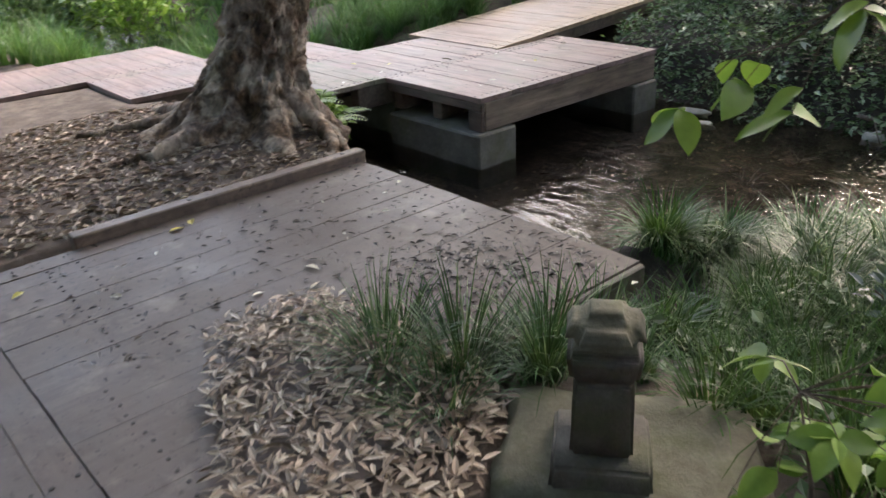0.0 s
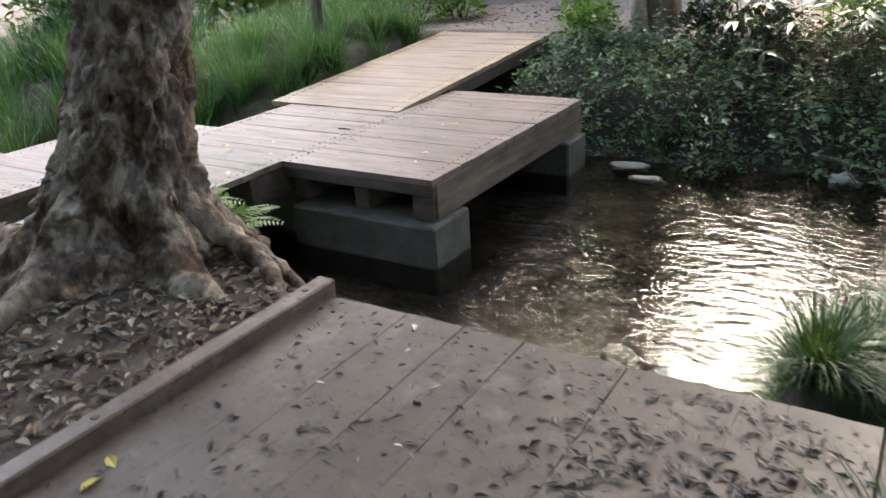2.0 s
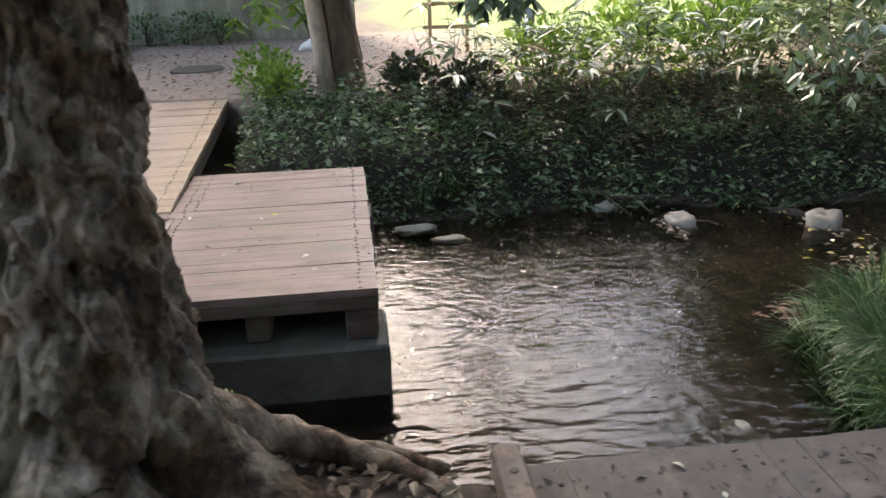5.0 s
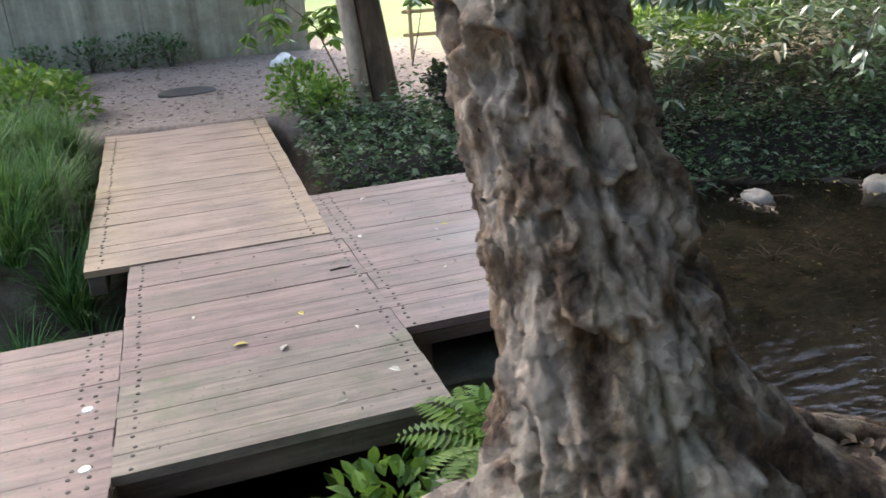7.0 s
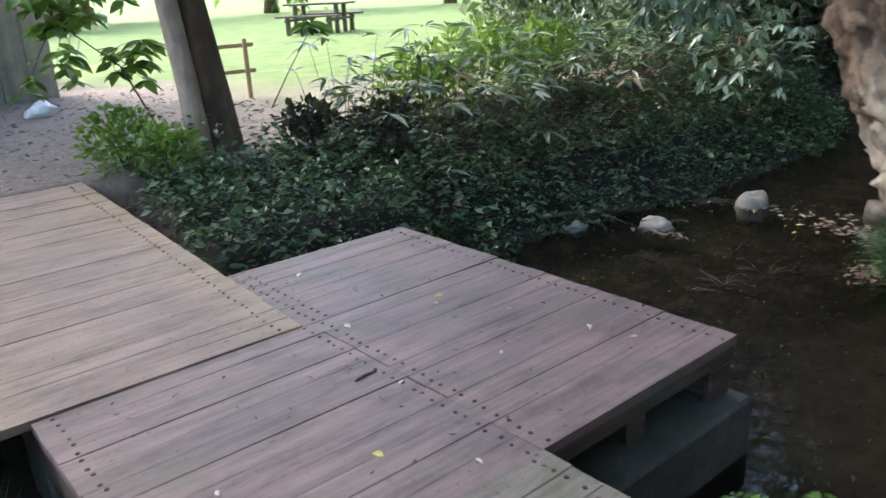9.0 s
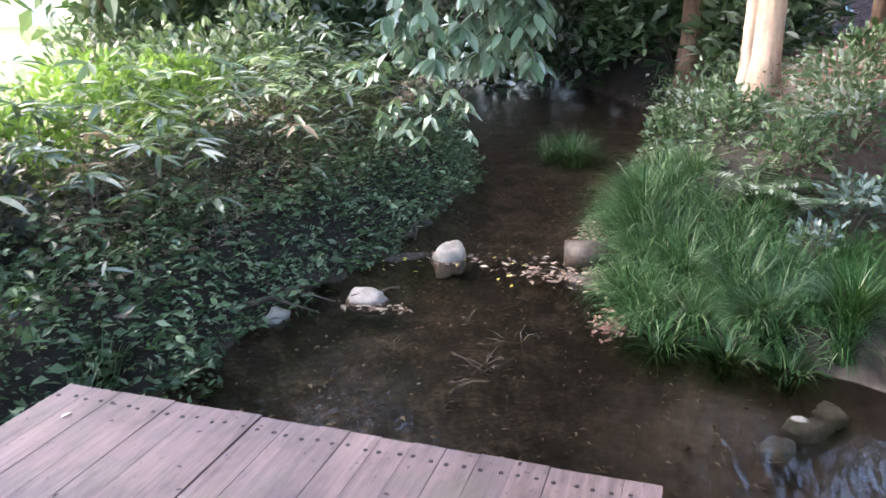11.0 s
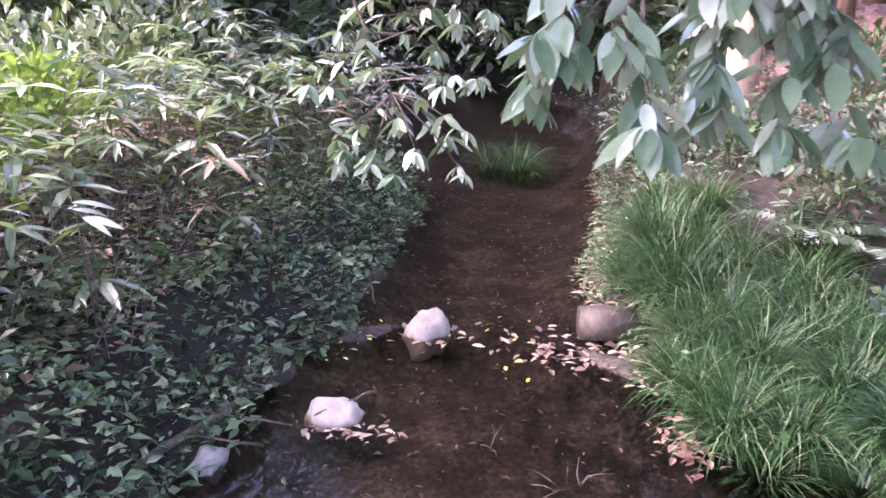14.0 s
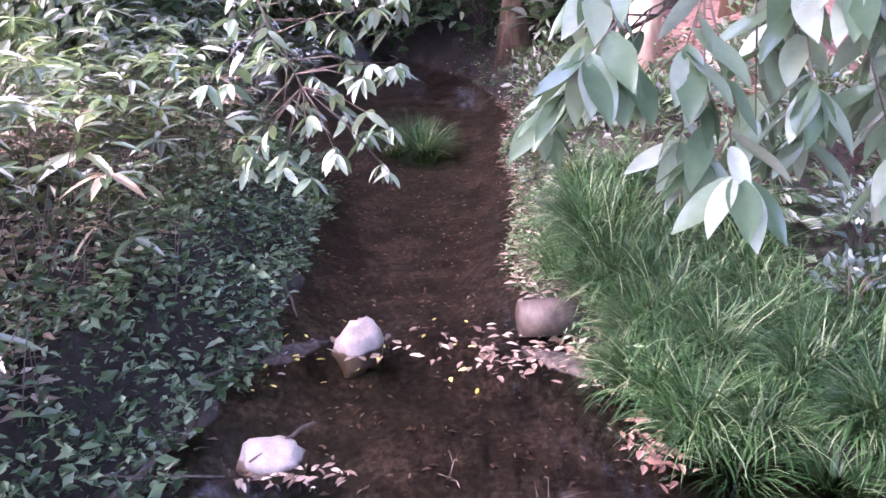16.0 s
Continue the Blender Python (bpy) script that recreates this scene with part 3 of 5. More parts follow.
lane = thing("boardwalk", "weathered pinkish-grey timber boardwalk with fallen leaves", "boardwalk")
planks(lane, -1.22, -0.003, -0.645, 0.0, 0.0, 0, 0.125, M_DECK_MOSSY, (-1.15, -0.07), seed=3)
planks(lane, -1.22, -0.003, 0.002, 1.448, 0.0, 0, 0.118, M_DECK, (-1.15, -0.05), seed=4)
block("fascia", lane, -1.215, -0.01, -0.635, -0.6, -0.15, -0.042, M_DARKWOOD, "mossy dark front board")
block("joist", lane, -1.2, -1.08, -0.3, 1.9, -0.24, -0.042, M_DARKWOOD)
block("joist", lane, -0.14, -0.02, -0.3, 1.9, -0.24, -0.042, M_DARKWOOD)
block("joist", lane, -0.67, -0.55, -0.3, 1.9, -0.24, -0.042, M_DARKWOOD)
block("footing", lane, -1.18, -0.03, 0.1, 0.45, -0.95, -0.244, M_CONCRETE, "pale concrete footing block", 0.015)
block("footing", lane, -1.26, -1.16, 0.95, 1.15, -0.95, -0.3, M_CONCRETE, "pale concrete stub", 0.015)
block("footing", lane, -1.18, -0.2, 1.6, 1.95, -0.95, -0.244, M_CONCRETE, "pale concrete footing block", 0.015)

bridge = thing("footbridge", "yellowed timber footbridge rising to the gravel path", "footbridge", (-0.755, 1.452, 0.008), (3.58, 0, 0))
planks(bridge, -0.71, 0.705, 0.0, 3.06, 0.0, 0, 0.118, M_BRIDGE, (-0.62, 0.6), seed=5)
block("beam", bridge, -0.70, -0.60, 0.01, 3.05, -0.16, -0.042, M_DARKWOOD)
block("beam", bridge, 0.60, 0.70, 0.85, 3.05, -0.16, -0.042, M_DARKWOOD)
block("sill", bridge, -0.72, 0.715, 3.07, 3.16, -0.3, -0.006, M_CONCRETE, "grey concrete sill at the path")

left_walk = thing("boardwalk", "weathered timber boardwalk leading off beside the tree", "boardwalk")
planks(left_walk, -2.31, -1.224, -1.85, 0.585, -0.004, 0, 0.125, M_DECK, (-2.22, -1.36, -1.30), seed=6)
planks(left_walk, -3.56, -2.314, -5.4, -0.62, -0.004, 0, 0.125, M_DECK, (-3.47, -2.4), seed=7)
block("fascia", left_walk, -2.30, -1.23, -1.845, -1.81, -0.13, -0.046, M_DARKWOOD)
block("joist", left_walk, -2.28, -2.16, -1.8, 0.57, -0.2, -0.046, M_DARKWOOD)
block("joist", left_walk, -1.38, -1.26, -1.8, 0.57, -0.2, -0.046, M_DARKWOOD)
for px in (-3.5, -2.46):
    block("joist", left_walk, px, px + 0.12, -5.35, -0.64, -0.2, -0.046, M_DARKWOOD)
for wx, wy in ((-1.33, -0.13), (-1.31, -0.55)):
    part("washer", mesh("washer", *screws_data([(wx, wy, -0.004)], 0.02, 0.004), M_WASHER), left_walk, label="shiny metal washer")

deck = thing("wooden_deck", "muddy grey-brown timber deck strewn with twigs and leaves", "deck")
ZA = -0.035
planks(deck, 1.62, 2.97, -3.8, -1.45, ZA, 1, 0.135, M_MUDDY, (-3.45, -3.3, -1.56), seed=8, gap=0.0005, wob=0.0003, chamfer=0.0004)
planks(deck, 2.972, 3.77, -2.65, -1.45, ZA, 1, 0.135, M_MUDDY, (-1.56,), seed=9, gap=0.0005, wob=0.0003, chamfer=0.0004)
block("edge_beam", deck, 1.525, 1.617, -3.25, -1.41, -0.09, 0.03, M_DECK_Y, "raised brown edge beam")
block("joist", deck, 1.64, 3.75, -1.62, -1.5, -0.26, ZA - 0.042, M_DARKWOOD)
block("joist", deck, 1.64, 2.95, -3.6, -3.48, -0.26, ZA - 0.042, M_DARKWOOD)
block("end_board", deck, 3.775, 3.81, -2.62, -1.46, -0.2, ZA - 0.003, M_DARKWOOD)
for bx, by in ((1.56, -1.56), (1.56, -2.6)):
    part("bolt", mesh("bolt", *screws_data([(bx + 0.012, by, 0.03)], 0.014, 0.004), M_SCREW), deck, label="dark bolt head")

planks(deck, 2.972, 4.05, -3.8, -2.655, ZA, 1, 0.135, M_MUDDY, (-3.6,), seed=19, gap=0.0005, wob=0.0003, chamfer=0.0004)

near_walk = thing("boardwalk", "muddy trodden timber boardwalk", "boardwalk")
planks(near_walk, 1.3, 7.2, -5.3, -3.805, ZA - 0.003, 0, 0.14, M_MUDDY_X, (2.2, 3.4, 4.6, 5.8), seed=10)


# ---- the big tree ----
HOLLOWS = [(-144, 1.30, 0.085, 0.10), (-168, 1.40, 0.06, 0.07), (-85, 0.98, 0.05, 0.05), (-120, 0.62, 0.06, 0.05), (-60, 0.75, 0.05, 0.05), (-97, 1.12, 0.07, 0.06), (-72, 0.2, 0.09, 0.09), (-45, 0.95, 0.04, 0.045), (-128, 0.92, 0.04, 0.04)]


def build_tree():
    tree = thing("tree", "leaning old tree with knobbly grey bark and spreading roots", "tree", (0.309, -1.542, 0.0))
    rows, sides = 300, 280
    top = 6.0
    zs = np.concatenate([np.linspace(-0.35, 1.9, 255), np.linspace(1.95, top, 45)])
    V = np.zeros((rows, sides, 3))
    roots = [(-10, 0.62, 0.22), (-75, 0.42, 0.3), (-120, 0.5, 0.3), (155, 0.42, 0.3), (200, 0.45, 0.3), (60, 0.3, 0.25)]
    for i, z in enumerate(zs):
        up = max(z, 0.0)
        r0 = max(0.16, 0.34 - 0.038 * up)
        cx, cy = -0.079 * z, 0.392 * z
        if z > 2.2:
            cy = 0.392 * 2.2 + 0.25 * (z - 2.2)
        for k in range(sides):
            a = 2 * math.pi * k / sides
            fl = 0.0
            for ang, amp, wid in roots:
                d = (a - radians(ang) + math.pi) % (2 * math.pi) - math.pi
                fl += amp * math.exp(-(d / wid) ** 2) * math.exp(-max(z + 0.12, 0) / 0.2)
            base = 0.17 * math.exp(-up / 0.28)
            ca, sa = math.cos(a), math.sin(a)
            n1 = noise.fractal(Vector((ca * 2.4, sa * 2.4, z * 5.5)), 1.0, 2.0, 3)
            warp = Vector((n1, noise.noise(Vector((ca * 5, sa * 5, z * 4 + 9))), 0.7 * n1)) * 0.5
            dist, cells = noise.voronoi(Vector((ca * 3.2, sa * 3.2, z * 6.0)) + warp * 1.6)
            plate = noise.cell(cells[0] * 7.3) - 0.5
            edge = min(1.0, (dist[1] - dist[0]) / 0.28)
            q2 = Vector((ca * 8.5, sa * 8.5, z * 19.0)) + warp * 3.0
            d2, c2 = noise.voronoi(q2)
            flake = (noise.cell(c2[0] * 5.1) - 0.5) * 0.8 + 1.1 * (c2[0].z - q2.z) * (noise.cell(c2[0] * 3.7) > 0.35)
            hollow = -0.05 * max(0.0, noise.noise(Vector((ca * 3 + 4, sa * 3, z * 6.0))) - 0.22) * 4
            rib = 0.03 * (abs(math.sin(a * 5.5 + 1.6 * n1 + 0.5 * z)) * 2 - 1) * math.exp(-up / 0.65)
            low = 1 - 0.45 * math.exp(-up / 0.35)
            crest = 0.007 * noise.fractal(Vector((ca * 11, sa * 11, z * 16)) + warp, 0.9, 2.0, 3)
            knob = 0.028 * n1 + low * (0.024 * plate * edge + 0.012 * edge + 0.015 * flake) + crest + 1.3 * hollow + rib
            for ha, hz, hr, hd in HOLLOWS:
                d = (a - radians(ha) + math.pi) % (2 * math.pi) - math.pi
                q = ((d * r0) ** 2 + (z - hz) ** 2) / hr ** 2
                knob += hd * (0.45 * math.exp(-((q ** 0.5 - 1.25) / 0.35) ** 2) - math.exp(-q * 1.1))
            r = r0 + base + fl + knob - 0.025
            V[i, k] = (cx + r * ca, cy + r * sa, z + 0.012 * plate)
    idx = np.arange(rows * sides).reshape(rows, sides)
    nx = np.roll(idx, -1, axis=1)
    F = np.stack([idx[:-1], nx[:-1], nx[1:], idx[1:]], -1).reshape(-1, 4)
    part("trunk", mesh("trunk", V.reshape(-1, 3).tolist(), F.tolist(), M_BARK, True), tree)
    # surface roots that run over the soil
    rr = random.Random(4)
    for pts, rad in (([(0.3, 0.2, 0.2), (0.55, 0.25, 0.06), (0.78, 0.22, -0.03), (1.0, 0.08, -0.05), (1.12, -0.08, -0.09)], (0.1, 0.06, 0.05, 0.036, 0.022)),
                     ([(0.3, 0.35, 0.02), (0.62, 0.34, -0.03), (0.9, 0.22, -0.05), (1.12, 0.14, -0.09)], (0.07, 0.045, 0.036, 0.02)),
                     ([(-0.3, -0.35, 0.05), (-0.6, -0.62, 0.0), (-0.75, -1.0, -0.02), (-0.8, -1.35, -0.07)], (0.08, 0.05, 0.036, 0.02)),
                     ([(0.1, -0.45, 0.04), (0.22, -0.85, 0.0), (0.1, -1.2, -0.03), (0.12, -1.45, -0.08)], (0.075, 0.045, 0.035, 0.02)),
                     ([(-0.4, -0.1, 0.05), (-0.85, -0.25, 0.0), (-1.2, -0.25, -0.06)], (0.1, 0.06, 0.03))):
        fine = []
        frad = []
        for j in range(len(pts) - 1):
            for s in range(5):
                t = s / 5
                fine.append(Vector(pts[j]).lerp(Vector(pts[j + 1]), t) + Vector((rr.uniform(-1, 1), rr.uniform(-1, 1), rr.uniform(-0.6, 0.6))) * 0.012)
                frad.append(rad[j] + (rad[j + 1] - rad[j]) * t)
        part("root", mesh("root", *tube_data(fine, frad, 10, 0.2, rr), M_BARK, True), tree)
    return tree


big_tree = build_tree()


# ---- crowns overhead and trees round about, some added out of view to cut the light ----
def crown_data(centre, radius, count, size, rng, hollow=0.0):
    """A crown of many leaf sprays in uneven clumps round a centre."""
    c = np.array(centre, float)
    clumps = max(6, count // 60)
    d = unit(rng.normal(size=(clumps, 3)))
    rad = np.array(radius, float)
    cc = c + d * rad * (hollow + (1 - hollow) * rng.random((clumps, 1)) ** 0.5)
    k = rng.integers(0, clumps, count)
    P = cc[k] + rng.normal(size=(count, 3)) * rad.mean() * 0.17
    D = unit(rng.normal(size=(count, 3)) + np.array([0, 0, -0.2]))
    U = unit(rng.normal(size=(count, 3)) * 0.6 + np.array([0, 0, 1.0]))
    L = size * rng.uniform(0.6, 1.3, count)
    return leaves_data(P, D, U, L, L * rng.uniform(0.4, 0.65, count), 0.2, 0.1, False)


def wild_tree(at, height, r, crown_c, crown_r, count, size, label, bark_m=M_BARK2, leaf_m=M_CROWN, seed=0, lean=(0, 0), name="tree"):
    rng = np.random.default_rng(seed)
    rr = random.Random(seed)
    t = thing(name, label, "tree", at, group="trees round the stream")
    pts, rad = [], []
    for i in range(9):
        s = i / 8
        pts.append((lean[0] * s * height + 0.08 * math.sin(3 * s + seed) * s, lean[1] * s * height + 0.07 * math.sin(4 * s + seed), -0.3 + s * (height + 0.3)))
        rad.append(r * (1 + 0.7 * math.exp(-s * height / 0.25)) * (1 - 0.55 * s))
    part("trunk", mesh("trunk", *tube_data(pts, rad, 18, 0.12, rr), bark_m, True), t)
    for j in range(5):
        a = j * 1.26 + seed
        e = (crown_c[0] + 0.6 * crown_r[0] * math.cos(a), crown_c[1] + 0.6 * crown_r[1] * math.sin(a), crown_c[2] + rr.uniform(-0.4, 0.5) * crown_r[2])
        s = pts[5 + j % 3]
        mid = tuple((s[i] + e[i]) / 2 + (0.3 if i == 2 else 0) for i in range(3))
        part("limb", mesh("limb", *tube_data([s, mid, e], (r * 0.42, r * 0.28, r * 0.1), 8), bark_m, True), t)
    part("crown", mesh("crown", *crown_data(crown_c, crown_r, count, size, rng), leaf_m), t)
    return t


part("crown", mesh("crown", *crown_data((0.6, 0.6, 6.2), (4.4, 3.6, 1.6), 7200, 0.36, np.random.default_rng(11)), M_CROWN), big_tree)

# the double-stemmed tree on the far bank
far_tree = thing("tree", "two-stemmed brown tree on the far bank", "tree", (1.1, 4.64, -0.05), group="trees round the stream")
part("trunk", mesh("trunk", *tube_data([(0.08, 0.05, -0.3), (0.08, 0.05, 0.1), (0.02, 0.06, 0.7), (-0.09, 0.1, 1.6), (-0.2, 0.1, 3.2), (-0.3, 0.1, 5.4)], (0.28, 0.195, 0.172, 0.16, 0.145, 0.1), 20, 0.1, random.Random(1)), M_BARK2, True), far_tree)
part("trunk", mesh("trunk", *tube_data([(-0.16, -0.05, -0.3), (-0.15, -0.05, 0.1), (-0.2, -0.05, 0.8), (-0.3, -0.05, 1.7), (-0.55, -0.1, 3.4), (-0.7, -0.1, 5.2)], (0.15, 0.1, 0.085, 0.08, 0.07, 0.05), 16, 0.1, random.Random(2)), M_PALEBARK, True), far_tree)
part("crown", mesh("crown", *crown_data((-0.3, 0.3, 6.3), (3.0, 2.4, 1.3), 3400, 0.32, np.random.default_rng(12)), M_CROWN), far_tree)

wild_tree((9.0, -0.66, 0.2), 6.5, 0.17, (0, 0, 7.0), (3.4, 3.0, 1.8), 2600, 0.32, "pale pinkish tree trunk on the stream bank", M_PALEBARK, seed=3, lean=(0.0, 0.03))
wild_tree((9.7, -0.45, 0.1), 6.0, 0.12, (0, 0.5, 7.2), (2.4, 2.4, 1.4), 1200, 0.32, "pale thin tree trunk on the stream bank", M_PALEBARK, seed=4)
wild_tree((10.6, -2.0, 0.9), 7, 0.09, (0, 0, 7.6), (2.5, 2.5, 1.5), 1200, 0.34, "thin brown tree on the litter slope", seed=5)
wild_tree((12.2, -2.9, 1.6), 7, 0.10, (0, 0, 7.6), (2.6, 2.6, 1.5), 1200, 0.34, "thin brown tree on the litter slope", seed=6, lean=(0.05, -0.03))
wild_tree((13.5, 0.2, 0.0), 8, 0.2, (0, 1.0, 7.2), (3.6, 4.0, 3.4), 11000, 0.4, "dark tree over the upper stream", seed=7)
wild_tree((16.5, 11.5, 0.3), 8, 0.22, (0, -1.0, 6.0), (3.8, 3.4, 3.6), 9000, 0.42, "leafy tree over the upper stream", leaf_m=M_SASA, seed=8)
# two unseen trees, added so their crowns shade the boards and the big trunk
wild_tree((5.6, -6.4, 0.0), 7, 0.2, (0.0, 2.0, 6.3), (4.4, 3.4, 1.6), 7500, 0.36, "unseen broadleaf tree added behind the boardwalk for shade", seed=9)
wild_tree((-5.4, -6.4, 0.0), 7, 0.2, (2.0, 0.8, 6.5), (4.2, 3.0, 1.5), 5500, 0.36, "unseen broadleaf tree added behind the boardwalk for shade", seed=10)
wild_tree((-2.18, 3.12, -0.15), 5.5, 0.07, (-1.6, 1.0, 6.2), (2.2, 2.0, 1.2), 500, 0.32, "thin dark tree among the sedges", M_TWIG, seed=11)
# dense trees added out of view to hold back light from behind
wild_tree((4.6, -12.5, 0.0), 9, 0.28, (0, 0.8, 4.6), (5.5, 3.5, 4.2), 11000, 0.5, "unseen dark tree added behind for shade", seed=12)
wild_tree((-4.5, -12.5, 0.0), 9, 0.28, (1.5, 0.8, 4.6), (5.5, 3.5, 4.2), 9500, 0.5, "unseen dark tree added behind for shade", seed=13)
wild_tree((13.0, -8.0, 3.2), 9, 0.28, (0, 0, 5.5), (5.0, 4.0, 4.0), 3000, 0.5, "unseen dark tree added behind for shade", seed=14)
wild_tree((6.3, -3.6, 0.4), 7, 0.16, (0.6, 1.8, 6.2), (3.6, 3.0, 1.4), 3400, 0.34, "thin tree on the wooded bank", seed=17)
wild_tree((20.0, 3.0, 0.5), 9, 0.28, (0, 0, 5.0), (4.0, 5.5, 4.8), 11000, 0.5, "dark tree added to block the sky beyond the upper stream", seed=15)
wild_tree((-13.0, -1.0, 0.0), 4.5, 0.2, (0, 0, 2.6), (3.0, 5.0, 2.2), 2200, 0.45, "dark tree beyond the boardwalk", seed=16)
# added trees with hidden trunks; the offset crowns block sun over the stream
wild_tree((-4.3, 7.6, 0.2), 7, 0.14, (2.7, -0.6, 6.6), (3.0, 2.4, 1.1), 3000, 0.34, "slim tree added out of view to block sun on the decks", seed=21)
wild_tree((-0.3, 11.2, 0.2), 7.4, 0.08, (4.0, -4.8, 7.1), (3.6, 2.4, 1.1), 3600, 0.34, "slim dark tree added behind the wall to block sun on the bank", M_TWIG, seed=22)
# unseen crowns added behind the wall where the water should not mirror sky
wild_tree((-1.2, 11.3, 0.2), 5.5, 0.09, (0.8, -2.6, 3.7), (1.3, 0.8, 1.3), 1100, 0.28, "slim leafy tree added unseen to darken the water's reflection", seed=28)
wild_tree((-6.2, 14.5, 0.2), 8, 0.2, (0.8, -0.4, 6.2), (3.5, 2.6, 3.2), 9500, 0.4, "dense tree added behind the wall to darken the water's reflection", seed=27)
# added crown that keeps low sky out of the upper stream's reflections
wild_tree((19.5, 8.0, 0.4), 8, 0.22, (-0.4, -0.3, 4.7), (3.2, 3.6, 3.4), 8000, 0.46, "dark tree added to block the sky beyond the upper stream", seed=29)
wild_tree((8.4, 8.2, 0.2), 7, 0.18, (0.4, -0.3, 3.9), (2.2, 2.0, 3.4), 8000, 0.34, "leafy tree at the edge of the meadow", leaf_m=M_SASA, seed=23)
wild_tree((11.8, 8.0, 0.2), 7, 0.18, (0.0, 0.0, 3.9), (2.6, 2.2, 3.8), 8500, 0.36, "leafy tree at the edge of the meadow", leaf_m=M_SASA, seed=24)
wild_tree((1.0, 31, 0.2), 27, 0.45, (0, 0, 27.0), (2.6, 2.6, 3.0), 1500, 0.6, "tall bare-stemmed tree across the meadow", seed=25)
wild_tree((7.0, 30, 0.2), 27, 0.5, (0, 0, 27.0), (2.6, 2.6, 3.0), 1500, 0.6, "tall bare-stemmed tree across the meadow", seed=26)
for k, (tx, ty, h) in enumerate(((-6, 26, 8), (2, 34, 9), (10, 36, 9), (18, 34, 9.5), (26, 30, 10), (32, 22, 10), (34, 12, 10))):
    wild_tree((tx, ty, 0.2), h, 0.25, (0, 0, h * 0.52), (4.6, 3.2, h * 0.42), 2200, 0.55, "leafy tree at the edge of the meadow", leaf_m=M_BRIGHT if k % 2 else M_CROWN, seed=30 + k)

# ---- far bank: wall, manhole, bag, table, fence, sign ----
wall = thing("wall_concrete", "stained grey concrete retaining wall", "wall")
tagged(wall, kind="structure")
for k in range(7):
    block("panel", wall, -11.9 + 1.8 * k, -11.9 + 1.8 * k + 1.792, 9.95 + 0.004 * (k % 2), 10.35, -0.1, 3.6, M_WALL, chamfer=0.006)
block("backing", wall, -11.85, 1.04, 10.355, 10.45, -0.1, 3.59, M_WALL, chamfer=0.006)
block("panel", wall, 0.702, 1.05, 9.95, 10.35, -0.1, 3.6, M_WALL, chamfer=0.006)
block("pillar", wall, 1.052, 1.35, 9.9, 10.4, -0.1, 3.6, M_WALL, "darker end pillar", 0.01)

manhole = thing("manhole_cover", "dark flat iron cover lying on the gravel path", "cover", (-0.68, 6.62, 0.21), (0, 0, 4))
V, F = tube_data([(0, 0, -0.03), (0, 0, 0.012), (0, 0, 0.02)], (0.33, 0.33, 0.315), 28)
part("lid", mesh("lid", V, F, M_IRON), manhole)


def pebble_data(r, seed, flat=0.7, rough=0.12, angular=0.0):
    bm = bmesh.new()
    bmesh.ops.create_icosphere(bm, subdivisions=3, radius=1.0)
    for v in bm.verts:
        d = v.co.normalized()
        n = noise.fractal(d * 1.4 + Vector((seed * 3.1, seed, 0)), 1.0, 2.0, 3)
        k = 1 + rough * 1.8 * n
        if angular:
            m = max(abs(d.x), abs(d.y), abs(d.z) * 1.05)
            k = k * ((1 - angular) + angular * 0.8 / m)
        v.co = Vector((d.x * r[0], d.y * r[1], d.z * r[2] * flat)) * k
    V = [v.co.copy() for v in bm.verts]
    F = [tuple(v.index for v in f.verts) for f in bm.faces]
    bm.free()
    return V, F


def rock(name, at, r, material, label, seed, rot=0, flat=0.7, angular=0.25, rough=0.2, category="stone"):
    me = mesh(name, *pebble_data(r, seed, flat, rough, angular), material, True)
    ob = new(name, me)
    ob.matrix_basis = pose(*at, 0, 0, rot)
    return tagged(ob, label, category, "stones in the stream")


rock("plastic_bag", (0.68, 8.24, 0.26), (0.17, 0.13, 0.13), M_BAG, "crumpled white plastic bag on the path", 5, 20, 0.8, 0, 0.3, "bag")


def picnic_table(at, turn):
    t = thing("picnic_table", "dark wooden picnic table with two benches on the meadow", "table", at, (0, 0, turn))
    for i in range(4):
        block("plank", t, -0.9, 0.9, -0.38 + 0.19 * i, -0.38 + 0.19 * i + 0.18, 0.70, 0.75, M_TABLE)
    for sx in (-0.6, 0.6):
        for sy in (-0.25, 0.25):
            block("leg", t, sx - 0.05, sx + 0.05, sy - 0.05, sy + 0.05, -0.05, 0.70, M_TABLE)
        block("crossbar", t, sx - 0.045, sx + 0.045, -0.85, 0.85, 0.30, 0.37, M_TABLE)
    for sy in (-0.72, 0.72):
        block("bench_seat", t, -0.9, 0.9, sy - 0.15, sy + 0.15, 0.41, 0.46, M_TABLE)
        for sx in (-0.6, 0.6):
            block("bench_leg", t, sx - 0.05, sx + 0.05, sy - 0.06, sy + 0.06, -0.05, 0.41, M_TABLE)
    return t


picnic_table((10.25, 17.4, 0.24), -58)

fence = thing("wooden_fence", "pale yellowish rail fence at the path", "fence", (2.3, 7.35, 0.2), (0, 0, -8))
for fx in (0.0, 0.5):
    block("post", fence, fx - 0.025, fx + 0.025, -0.025, 0.025, -0.1, 0.72, M_FENCE)
for fz in (0.34, 0.64):
    block("rail", fence, -0.1, 0.62, 0.027, 0.05, fz - 0.025, fz + 0.025, M_FENCE)

